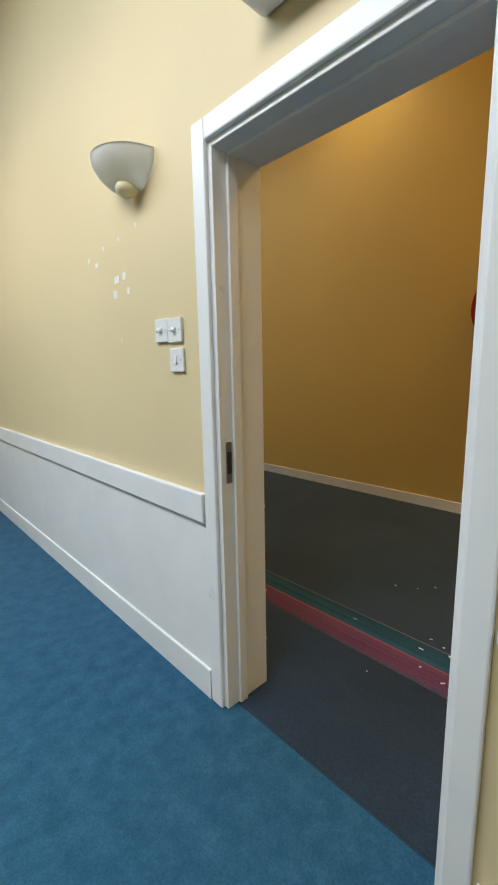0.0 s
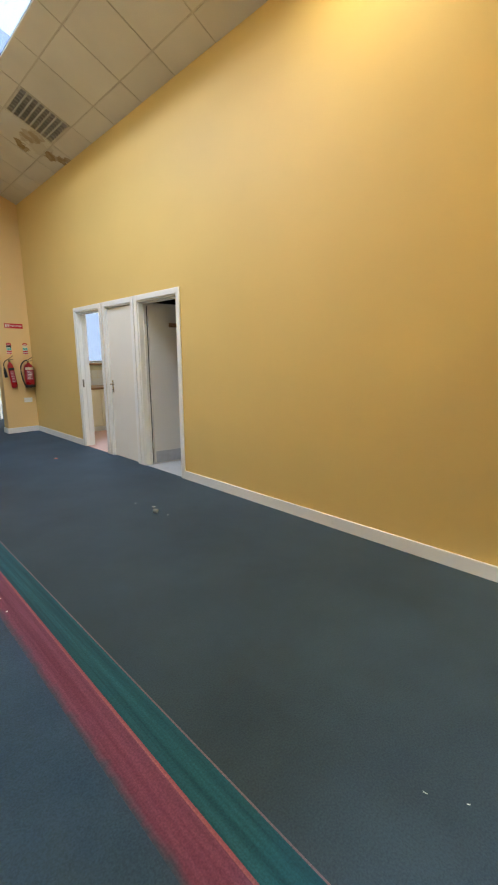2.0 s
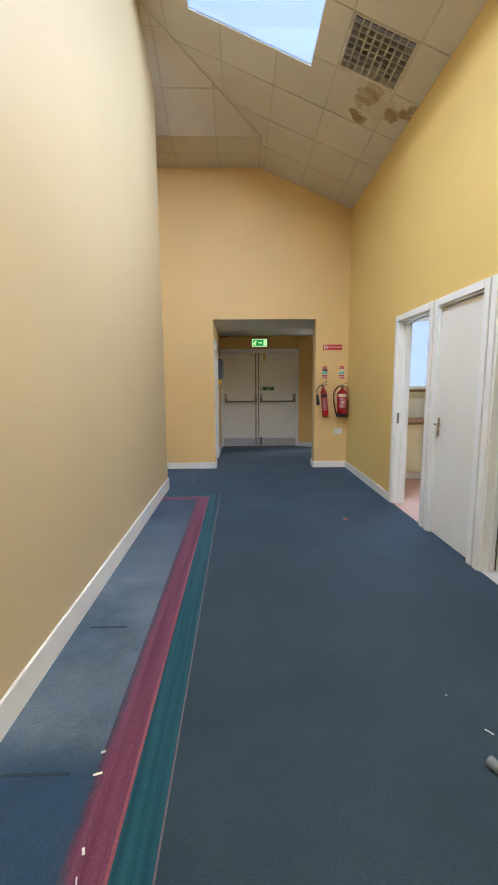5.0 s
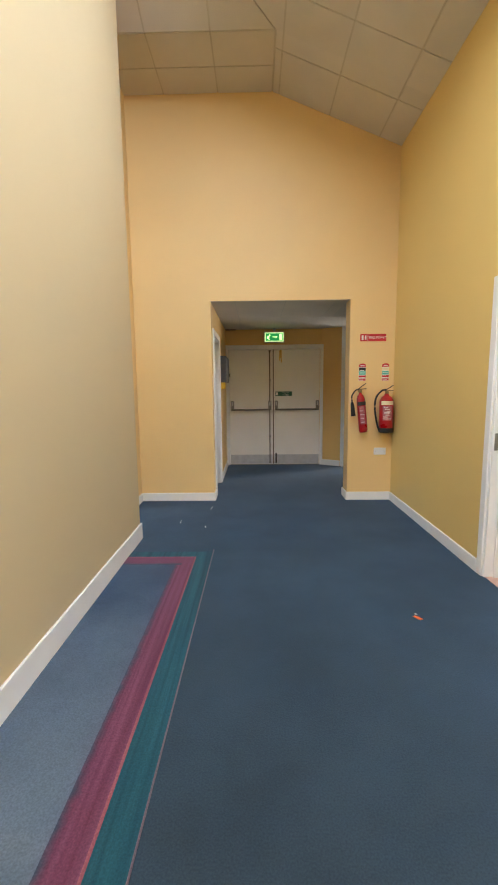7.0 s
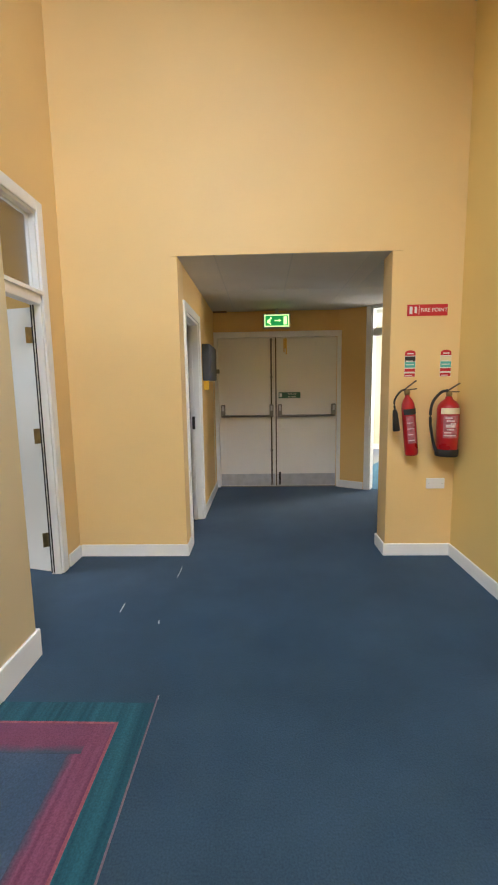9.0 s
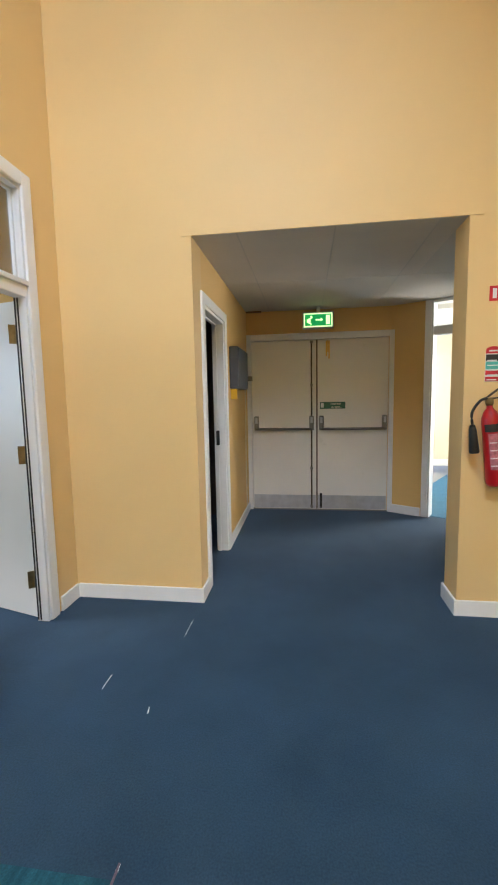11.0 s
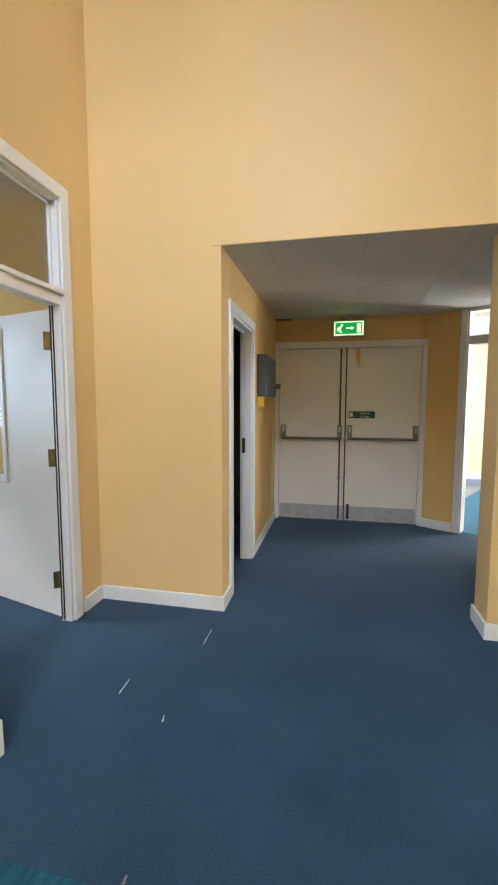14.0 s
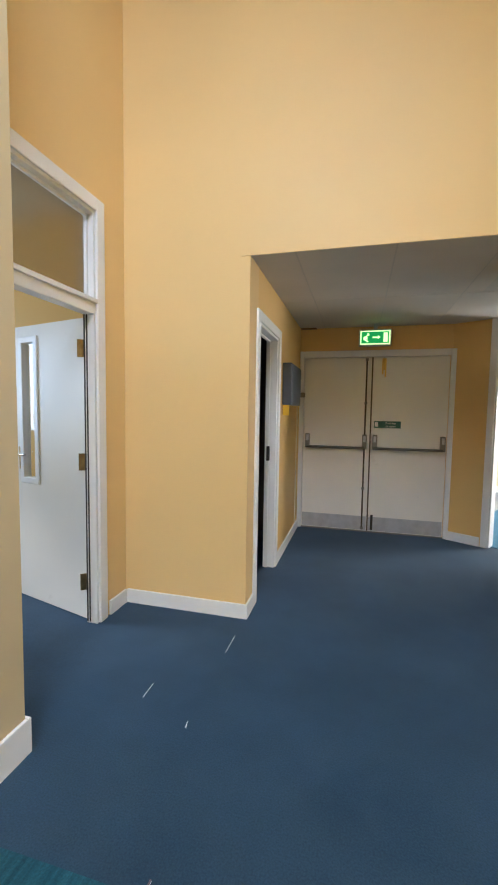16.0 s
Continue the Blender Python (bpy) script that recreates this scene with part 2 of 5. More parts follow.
PINK_LINE = carpet("pink_carpet_line", (0.2, 0.055, 0.085), (0.31, 0.115, 0.14), True)
MAUVE_LINE = carpet("mauve_carpet_line", (0.12, 0.08, 0.105), (0.21, 0.14, 0.18), True)
TILE = tile_material("mineral_ceiling_tile", (0.68, 0.63, 0.55), (0.3, 0.19, 0.07),
                     [((2.26, 6.46, 4.19), 0.1, 0.5), ((2.22, 6.58, 4.206), 0.1, 0.5), ((2.2, 6.7, 4.214), 0.08, 0.45), ((2.36, 6.66, 4.15), 0.16, 0.22), ((2.18, 6.88, 4.222), 0.055, 0.95), ((2.26, 6.92, 4.19), 0.04, 0.8),
                      ((2.49, 6.69, 4.097), 0.075, 0.85), ((2.55, 6.64, 4.073), 0.075, 0.7), ((2.61, 6.57, 4.048), 0.075, 0.7), ((2.66, 6.51, 4.028), 0.07, 0.7)])
TEE_PALE = surface("pale_grid_bar", (0.55, 0.52, 0.46), 0.5, vary=0.05, bump=0.0)
TEE = surface("ceiling_grid_bar", (0.53, 0.48, 0.39), 0.5, vary=0.08, dirt=(0.3, 0.24, 0.17), bump=0.0)
STEEL = surface("brushed_steel", (0.52, 0.52, 0.5), 0.35, 1.0, vary=0.08, scale=8, grain=300, bump=0.05)
DARK_STEEL = surface("dull_grey_metal", (0.23, 0.22, 0.2), 0.45, 0.7, vary=0.1, scale=12, bump=0.05)
ALU = surface("scuffed_aluminium_plate", (0.5, 0.51, 0.53), 0.45, 0.4, vary=0.1, scale=14, grain=160, bump=0.06)
BRONZE = surface("dark_bronze", (0.1, 0.075, 0.05), 0.45, 0.6, vary=0.15, scale=12, bump=0.03)
BRASS = surface("tarnished_brass", (0.3, 0.22, 0.1), 0.4, 0.9, vary=0.2, scale=30, bump=0.05)
BRIGHT_BRASS = surface("polished_brass", (0.8, 0.52, 0.12), 0.3, 0.6, vary=0.05, bump=0.0)
CHROME = surface("chrome", (0.75, 0.75, 0.74), 0.15, 1.0, vary=0.03, bump=0.0)
RED = surface("red_enamel", (0.42, 0.006, 0.01), 0.3, vary=0.08, scale=5, grain=30, bump=0.03, coat=0.3)
RED_DARK = surface("dark_red_hose", (0.22, 0.01, 0.012), 0.55, vary=0.1, bump=0.05)
BLACK = surface("black_plastic", (0.018, 0.017, 0.016), 0.45, vary=0.2, bump=0.03)
GREY_BOX = surface("blue_grey_enamel", (0.075, 0.095, 0.13), 0.45, vary=0.06, bump=0.03)
SIGN_RED = surface("sign_red", (0.58, 0.02, 0.03), 0.4, vary=0.03, bump=0.0)
SIGN_WHITE = surface("sign_white", (0.82, 0.8, 0.76), 0.4, vary=0.02, bump=0.0)
SIGN_GREEN = surface("sign_green", (0.01, 0.1, 0.06), 0.4, vary=0.03, bump=0.0)
SIGN_TEAL = surface("sign_teal", (0.1, 0.48, 0.42), 0.4, vary=0.03, bump=0.0)
SIGN_CREAM = surface("sign_cream", (0.76, 0.66, 0.42), 0.4, vary=0.03, bump=0.0)
YELLOW_LABEL = surface("yellow_label", (0.8, 0.5, 0.03), 0.4, vary=0.04, bump=0.0)
WOOD = surface("brown_wood", (0.22, 0.11, 0.045), 0.5, vary=0.2, scale=12, grain=90, bump=0.08)
LINO = surface("pale_lino", (0.6, 0.6, 0.6), 0.4, vary=0.05, scale=4, bump=0.02, dirt=(0.4, 0.4, 0.4))
PINK_LINO = surface("pink_lino", (0.55, 0.34, 0.28), 0.45, vary=0.06, scale=4, bump=0.02)
PAPER = surface("torn_paper", (0.8, 0.81, 0.82), 0.7, vary=0.05, bump=0.05)
PLASTER = surface("bare_plaster", (0.86, 0.82, 0.72), 0.8, vary=0.08, scale=30, bump=0.1)
SHADE = surface("painted_plaster_shade", (0.82, 0.83, 0.82), 0.6, vary=0.03, scale=10, grain=120, bump=0.06)
CONCRETE = surface("roof_deck", (0.35, 0.34, 0.32), 0.9)
# store and closet insides: their shade is put into this dark colour
UNLIT_DARK = surface("unlit_room_dark", (0.08, 0.07, 0.06), 0.8)
EXIT_GREEN = glow("lit_green_panel", (0.012, 0.36, 0.08), 0.42)
EXIT_PALE = glow("lit_pale_panel", (0.65, 1.0, 0.4), 0.95)
TUBE = glow("lit_diffuser", (1.0, 0.88, 0.62), 9.0)
PANE = glass("clear_glass")
# dark tints turn the rooflight's lamp into blue sky and white cloud
TINTED = glass("sky_tone_glass", 0.02, (0.05, 0.059, 0.082))
CLEARER = glass("cloud_tone_glass", 0.02, (0.09, 0.1, 0.11))
# tint brings the lamp behind the kitchen pane down to window brightness
DIMMING = glass("dimming_kitchen_glass", 0.08, (0.05, 0.057, 0.068))
FROST = glass("dusty_glass", 0.25, (0.62, 0.57, 0.48))


# ---- mesh helpers ----
def bx(lo, hi, bevel=0.0, bm=None):
    """A box from corner to corner, its edges rounded by bevel; joined to bm if given."""
    b = bmesh.new()
    bmesh.ops.create_cube(b, size=1)
    c = [(lo[i] + hi[i]) / 2 for i in range(3)]
    s = [abs(hi[i] - lo[i]) for i in range(3)]
    for v in b.verts:
        v.co = Vector((c[0] + v.co.x * s[0], c[1] + v.co.y * s[1], c[2] + v.co.z * s[2]))
    if bevel:
        bmesh.ops.bevel(b, geom=b.edges[:], offset=min(bevel, min(s) * 0.45), segments=2, affect="EDGES", profile=0.5)
    if bm is None:
        return b
    return joined(bm, b)


def joined(bm, other):
    me = bpy.data.meshes.new("t")
    other.to_mesh(me)
    other.free()
    bm.from_mesh(me)
    bpy.data.meshes.remove(me)
    return bm


def moved(bm, m):
    bm.transform(m)
    return bm


def lathe(profile, segs=32, m=None):
    """Turns (radius, height) pairs about z."""
    b = bmesh.new()
    rings = []
    for r, z in profile:
        rings.append([b.verts.new((max(r, 1e-4) * math.cos(2 * math.pi * i / segs), max(r, 1e-4) * math.sin(2 * math.pi * i / segs), z)) for i in range(segs)])
    for a, c in zip(rings, rings[1:]):
        for i in range(segs):
            b.faces.new((a[i], a[(i + 1) % segs], c[(i + 1) % segs], c[i]))
    b.faces.new(rings[0][::-1])
    b.faces.new(rings[-1])
    for f in b.faces:
        f.smooth = True
    bmesh.ops.recalc_face_normals(b, faces=b.faces[:])
    if m is not None:
        b.transform(m)
    return b


def tube(points, radius, segs=10):
    """A round tube along points."""
    b = bmesh.new()
    pts = [Vector(p) for p in points]
    rings = []
    for i, p in enumerate(pts):
        d = (pts[min(i + 1, len(pts) - 1)] - pts[max(i - 1, 0)]).normalized()
        q = d.to_track_quat("Z", "Y")
        rings.append([b.verts.new(p + q @ Vector((radius * math.cos(2 * math.pi * k / segs), radius * math.sin(2 * math.pi * k / segs), 0))) for k in range(segs)])
    for a, c in zip(rings, rings[1:]):
        for k in range(segs):
            b.faces.new((a[k], a[(k + 1) % segs], c[(k + 1) % segs], c[k]))
    b.faces.new(rings[0][::-1])
    b.faces.new(rings[-1])
    for f in b.faces:
        f.smooth = True
    bmesh.ops.recalc_face_normals(b, faces=b.faces[:])
    return b


def curve_points(ctrl, n=24):
    """A smooth line through control points (Catmull-Rom)."""
    p = [Vector(c) for c in ctrl]
    p = [p[0] * 2 - p[1]] + p + [p[-1] * 2 - p[-2]]
    out = []
    for i in range(1, len(p) - 2):
        for k in range(n // (len(p) - 3) + 1):
            t = k / (n // (len(p) - 3) + 1)
            a, b, c, d = p[i - 1], p[i], p[i + 1], p[i + 2]
            out.append(0.5 * ((2 * b) + (c - a) * t + (2 * a - 5 * b + 4 * c - d) * t * t + (3 * b - a - 3 * c + d) * t ** 3))
    out.append(p[-2])
    return out


def mesh_of(name, bm, material):
    me = bpy.data.meshes.new(name)
    bm.to_mesh(me)
    bm.free()
    me.materials.append(material)
    return me


def part(name, bm, material, parent, label=""):
    ob = new(name, mesh_of(name, bm, material))
    ob.parent = parent
    ob.matrix_parent_inverse = parent.matrix_basis.inverted()
    return tagged(ob, label)


def thing(name, at, label, category, group="", kind=""):
    ob = new(name)
    ob.empty_display_size = 0.1
    ob.location = at
    return tagged(ob, label, category, group, kind)


def solid(name, bm, material, label="", category="", group="", kind=""):
    return tagged(new(name, mesh_of(name, bm, material)), label, category, group, kind)


def wall(name, material, along, a0, a1, t0, t1, z0, z1, holes=(), label="", category="wall"):
    """A thick upright wall along 'x' or 'y' with holes (from, to, bottom, top) cut right through it."""
    cuts = sorted({a0, a1, *[h[0] for h in holes], *[h[1] for h in holes]})
    bm = bmesh.new()
    for c0, c1 in zip(cuts, cuts[1:]):
        here = sorted([(h[2], h[3]) for h in holes if h[0] <= c0 + 1e-6 and h[1] >= c1 - 1e-6])
        z = z0
        for hb, ht in here + [(z1, z1)]:
            if hb - z > 1e-4:
                if along == "y":
                    bx((t0, c0, z), (t1, c1, hb), 0, bm)
                else:
                    bx((c0, t0, z), (c1, t1, hb), 0, bm)
            z = ht
    bmesh.ops.remove_doubles(bm, verts=bm.verts[:], dist=1e-5)
    return solid(name, bm, material, label, category, kind="structure")


def letters(text, size, m, material, parent, name="lettering", depth=0.0015):
    """Raised words in the built-in font, centred, lying in the local xy plane of m."""
    cu = bpy.data.curves.new(name, "FONT")
    cu.body, cu.size, cu.extrude = text, size, depth
    cu.align_x, cu.align_y = "CENTER", "CENTER"
    ob = bpy.data.objects.new(name, cu)
    me = bpy.data.meshes.new_from_object(ob)
    bpy.data.objects.remove(ob)
    me.transform(m)
    me.materials.append(material)
    o = new(name, me)
    o.parent = parent
    o.matrix_parent_inverse = parent.matrix_basis.inverted()
    return o


FACE_S = pose(0, 0, 0, 90, 0, 0)          # a flat thing on a wall that faces -y
FACE_W = pose(0, 0, 0, 90, 0, -90)        # on a wall that faces -x
FACE_E = pose(0, 0, 0, 90, 0, 90)         # on a wall that faces +x


def sits(base, x, y, z):
    return Matrix.Translation((x, y, z)) @ base


# ---- large structure ----
DOORS_R = ((4.10, 4.92), (5.06, 5.76), (5.91, 6.69))
HEAD = 2.05
Y_W = 7.48                          # where the tall west wall ends
solid("floor", bx((-0.21, -2.5, -0.12), (3.4, 11.75, 0)), CARPET, "worn navy blue short-pile carpet with scraps on it", "carpet", kind="structure")
solid("floor_hall", bx((-5.7, -3.2, -0.12), (-0.212, 7.0, -0.002)), CARPET_HALL, "bright blue carpet of the hall", "carpet", kind="structure")
solid("floor_west_room", bx((-3.6, 7.02, -0.12), (-0.212, 10.4, -0.002)), CARPET, "navy carpet beyond the open door", "carpet", kind="structure")

wall("wall_west", DIMMED_YELLOW, "y", -2.5, Y_W, -0.15, X_L, 0, 5.35, [(-0.2, 0.65, 0, 2.03)], "tall yellow painted wall with a doorway")
wall("wall_hall_east", HALL_YELLOW, "y", -3.0, Y_W, -0.26, -0.15, 0, 5.35, [(-0.2, 0.65, 0, 2.03)], "pale yellow painted hall wall with a doorway")
wall("wall_west_return", DIMMED_YELLOW, "x", -0.55, -0.26, 7.3, Y_W, 0, 5.35, (), "yellow painted return of the tall wall")
wall("wall_recess", PEACH, "y", Y_W, 8.8, -0.465, -0.39, 0, 5.35, [(7.62, 8.475, 0, 2.61)], "yellow wall with a door and a light above it")
wall("wall_east", YELLOW, "y", -2.5, 9.03, X_R, X_R + 0.14, 0, 4.3, [(a, b, 0, HEAD) for a, b in DOORS_R], "tall yellow painted wall with three doorways")
wall("wall_end", PEACH, "x", -0.55, X_R, Y_END, 9.03, 0, 5.2, [(0.515, 2.15, 0, 2.41)], "tall yellow end wall with a wide opening")
wall("wall_south", YELLOW, "x", -0.26, X_R + 0.14, -2.7, -2.5, 0, 5.35, (), "plain yellow painted wall")
wall("wall_passage_west", GOLD, "y", 9.03, 11.19, 0.415, 0.515, 0, 2.6, [(9.07, 9.76, 0, 2.02)], "yellow passage wall with an open door")
wall("wall_exit", GOLD, "x", 0.38, 2.2, 11.19, 11.4, 0, 2.6, [(0.53, 2.21, 0, 2.08)], "yellow wall round the exit doors")
wall("wall_passage_east", YELLOW, "y", 9.03, 10.62, 3.2, 3.34, 0, 2.6, (), "plain yellow passage wall")
wall("wall_passage_south", YELLOW, "x", X_R + 0.14, 3.34, 8.89, 9.03, 0, 2.6, (), "plain yellow passage wall")

# the wall set askew beside the exit doors: along from (2.19, 11.19) towards (3.2, 10.6)
SKEW = Matrix.Translation((2.19, 11.19, 0)) @ pose(0, 0, 0, 0, 0, -30.5)
skew = wall("wall_skew", GOLD, "x", -0.05, 1.22, 0.0, 0.14, 0, 2.6, [(0.43, 1.16, 0, 2.38)], "yellow wall set askew with a doorway")
skew.matrix_world = SKEW

# corridor ceiling: sloped tiles, hipped at the end wall, cut for the rooflight, the louvre and the panel light
HIP, Z_HIP, Y_FOLD = 0.4, 4.60, 8.0
SKY = (0.47, 1.65, 3.0, 6.53)             # rooflight: x from, to, y from, to
LOUVRE = (1.885, 2.42, 5.81, 6.38)
LAMP = (1.885, 2.42, 1.62, 2.18)
LAMP_B = (1.885, 2.42, -1.39, -0.83)


def z_slope(x, y):
    return TOP_R + SLOPE * (X_R - x)


def z_flat(x, y):
    return Z_HIP


def z_hip(x, y):
    return Z_HIP + HIP * (Y_FOLD - y)


def clipped(poly, keep):
    """The part of a convex polygon where keep(x, y) >= 0 (keep is linear)."""
    out = []
    for a, b in zip(poly, poly[1:] + poly[:1]):
        ka, kb = keep(*a), keep(*b)
        if ka >= 0:
            out.append(a)
        if (ka >= 0) != (kb >= 0):
            t = ka / (ka - kb)
            out.append((a[0] + (b[0] - a[0]) * t, a[1] + (b[1] - a[1]) * t))
    return out


def slab(bm, poly, z_of, lift, thick):
    """A sloped slab over a polygon of the plan."""
    if len(poly) < 3:
        return
    lo = [bm.verts.new((x, y, z_of(x, y) + lift)) for x, y in poly]
    hi = [bm.verts.new((x, y, z_of(x, y) + lift + thick)) for x, y in poly]
    bm.faces.new(lo[::-1])
    bm.faces.new(hi)
    for i in range(len(poly)):
        j = (i + 1) % len(poly)
        bm.faces.new((lo[i], lo[j], hi[j], hi[i]))


def cut_out(rect, hole):
    """Rectangles (x0, x1, y0, y1) that are left of rect outside hole."""
    x0, x1, y0, y1 = rect
    a, b, c, d = max(x0, hole[0]), min(x1, hole[1]), max(y0, hole[2]), min(y1, hole[3])
    if a >= b or c >= d:
        return [rect]
    out = [(x0, a, y0, y1), (b, x1, y0, y1), (a, b, y0, c), (a, b, d, y1)]
    return [r for r in out if r[1] - r[0] > 0.012 and r[3] - r[2] > 0.012]


EDGE = 0.004                              # open joint along the creases


def folds(poly):
    """A polygon's pieces under the main slope, the level strip and the hip, each with its plane."""
    far = clipped(poly, lambda x, y: y - Y_FOLD)
    near = clipped(poly, lambda x, y: Y_FOLD - y)
    out = []
    for piece, z_of in ((far, z_flat), (near, z_hip)):
        if len(piece) > 2:
            out.append(("slope", clipped(piece, lambda x, y: z_of(x, y) - z_slope(x, y) - EDGE), z_slope))
            out.append(("hip", clipped(piece, lambda x, y: z_slope(x, y) - z_of(x, y) - EDGE), z_of))
    return out


def grid_tiles(bm, xs, ys, kind, gap, lift, thick, holes):
    for x0, x1 in zip(xs, xs[1:]):
        for y0, y1 in zip(ys, ys[1:]):
            rects = [(x0 + gap, x1 - gap, y0 + gap, y1 - gap)]
            for hole in holes:
                rects = [r for q in rects for r in cut_out(q, hole)]
            for r in rects:
                sag = random.uniform(0, 0.003)
                poly = [(r[0], r[2]), (r[1], r[2]), (r[1], r[3]), (r[0], r[3])]
                for what, piece, z_of in folds(poly):
                    if what == kind:
                        slab(bm, piece, z_of, lift - sag, thick)


xs = [-0.56, -0.345, 0.21, 0.765, 1.32, 1.875, 2.43, 2.685]
ys = [3.4 + 0.6 * k for k in range(-10, 10)]
hx = [-0.55 + 0.6 * k for k in range(5)]
hy = [5.79, 6.34, 6.9, 7.45, Y_FOLD, 8.42, 8.83]
bm = bmesh.new()
grid_tiles(bm, xs, ys, "slope", 0.008, 0, 0.014, [SKY, LOUVRE, LAMP, LAMP_B])
grid_tiles(bm, hx, hy, "hip", 0.008, 0, 0.014, [SKY])
solid("ceiling", bm, TILE, "sloping ceiling of stained mineral tiles in a grid", "ceiling", kind="structure")
EDGE = 0.0
bm = bmesh.new()
for hole_free in cut_out((-0.56, 2.9, -2.7, 8.84), SKY):
    for r in [u for p in cut_out(hole_free, LAMP) for q in cut_out(p, LOUVRE) for u in cut_out(q, LAMP_B)]:
        for what, piece, z_of in folds([(r[0], r[2]), (r[1], r[2]), (r[1], r[3]), (r[0], r[3])]):
            slab(bm, piece, z_of, 0.004, 0.05)
solid("ceiling_grid", bm, TEE, "discoloured metal bars between ceiling tiles", "ceiling grid", kind="structure")

# flat ceilings of the passage and the rooms
bm = bmesh.new()
PX, PY = (0.515, 0.8, 1.4, 2.0, 2.6, 3.2), (8.806, 9.95, 11.15, 11.19)
for x0, x1 in zip(PX, PX[1:]):
    for y0, y1 in zip(PY, PY[1:]):
        if x0 > 2.3 and y0 < 9:
            y0 = 9.035
        x1c = 2.146 if y1 < 9.96 and x0 < 2.1 < x1 else x1
        bx((x0 + 0.006, y0 + 0.004, 2.39), (x1c - 0.004, y1 - 0.004, 2.403), 0, bm)
solid("ceiling_passage", bm, TILE, "low ceiling of grey mineral tiles", "ceiling", kind="structure")
solid("ceiling_opening_grid", bx((0.517, 8.806, 2.3915), (2.148, 9.03, 2.409)), TEE_PALE, "metal bars between ceiling tiles", "ceiling grid", kind="structure")
solid("ceiling_passage_grid", bx((0.4, 9.032, 2.3915), (3.4, 11.5, 2.5)), TEE_PALE, "metal bars between ceiling tiles", "ceiling grid", kind="structure")


def room(tag, x0, x1, y0, y1, h, wall_mat, sides, hole=None):
    """Closes a side room: sides are (name letter, holes)."""
    for side, holes in sides:
        if side == "n":
            wall("wall_%s_north" % tag, wall_mat, "x", x0, x1, y1, y1 + 0.12, 0, h, holes, "plain painted room wall")
        if side == "s":
            wall("wall_%s_south" % tag, wall_mat, "x", x0, x1, y0 - 0.12, y0, 0, h, holes, "plain painted room wall")
        if side == "e":
            wall("wall_%s_east" % tag, wall_mat, "y", y0, y1, x1, x1 + 0.12, 0, h, holes, "plain painted room wall")
        if side == "w":
            wall("wall_%s_west" % tag, wall_mat, "y", y0, y1, x0 - 0.12, x0, 0, h, holes, "plain painted room wall")
    bm = bmesh.new()
    for r in cut_out((x0 - 0.12, x1, y0 - 0.12, y1 + 0.12), hole or (99, 99, 99, 99)):
        bx((r[0], r[2], h), (r[1], r[3], h + 0.1), 0, bm)
    solid("ceiling_%s" % tag, bm, TILE if tag == "west_room" else PLASTIC, "plain pale ceiling", "ceiling", kind="structure")


room("hall", -5.5, -0.262, -3.0, 6.9, 3.6, YELLOW, [("n", ()), ("s", ()), ("w", ())], (-3.15, -1.65, -0.65, 3.85))
room("west_room", -3.5, -0.482, 7.2, 9.0, 2.9, GOLD, [("n", ()), ("w", [(7.2, 8.4, 1.1, 2.3)])])
room("store", -0.7, 0.413, 9.24, 10.9, 2.6, UNLIT_DARK, [("n", ()), ("s", ()), ("w", ())])
wall("wall_closet_south", WHITE, "x", 2.82, 4.2, 3.85, 3.97, 0, 2.6, (), "plain white painted wall")
wall("wall_closet_north", UNLIT_DARK, "x", 2.82, 4.2, 4.98, 5.05, 0, 2.6, (), "closet wall coloured dark for the shade inside")
wall("wall_closet_east", UNLIT_DARK, "y", 3.85, 5.05, 4.2, 4.3, 0, 2.6, (), "closet wall coloured dark for the shade inside")
solid("ceiling_closet", bx((2.82, 3.85, 2.6), (4.3, 5.05, 2.7)), UNLIT_DARK, "closet ceiling coloured dark for the shade inside", "ceiling", kind="structure")
solid("floor_closet", bx((2.69, 3.97, -0.02), (4.2, 4.98, 0.003)), LINO, "pale lino floor of the closet", "floor", kind="structure")
wall("wall_kitchen_south", CREAM, "x", 2.82, 4.9, 5.75, 5.83, 0, 2.6, (), "plain cream painted wall")
wall("wall_kitchen_east", CREAM, "y", 5.75, 8.4, 4.9, 5.0, 0, 2.6, (), "plain cream painted wall")
wall("wall_kitchen_north", CREAM, "x", 2.82, 5.0, 8.4, 8.52, 0, 2.6, [(3.37, 4.5, 1.28, 2.35)], "cream wall with a bright window")
solid("ceiling_kitchen", bx((2.82, 5.75, 2.6), (5.0, 8.52, 2.7)), PLASTIC, "plain white ceiling", "ceiling", kind="structure")
solid("floor_kitchen", bx((2.69, 5.83, -0.02), (4.9, 8.4, 0.003)), PINK_LINO, "pink lino floor of the small kitchen", "floor", kind="structure")
wall("wall_bright_room_east", CREAM, "y", 10.2, 14.6, 5.4, 5.52, 0, 2.7, (), "plain cream painted wall")
wall("wall_bright_room_north", CREAM, "x", 2.26, 5.52, 14.6, 14.72, 0, 2.7, (), "plain cream painted wall")
wall("wall_bright_room_west", CREAM, "y", 11.42, 14.6, 2.14, 2.26, 0, 2.7, [(12.1, 13.9, 1.0, 2.4)], "cream wall with a bright window")
wall("wall_bright_room_south", CREAM, "x", 3.34, 5.52, 10.1, 10.22, 0, 2.7, (), "plain cream painted wall")
solid("ceiling_bright_room", bx((2.2, 10.1, 2.62), (5.6, 14.8, 2.75)), PLASTIC, "plain white ceiling", "ceiling", kind="structure")
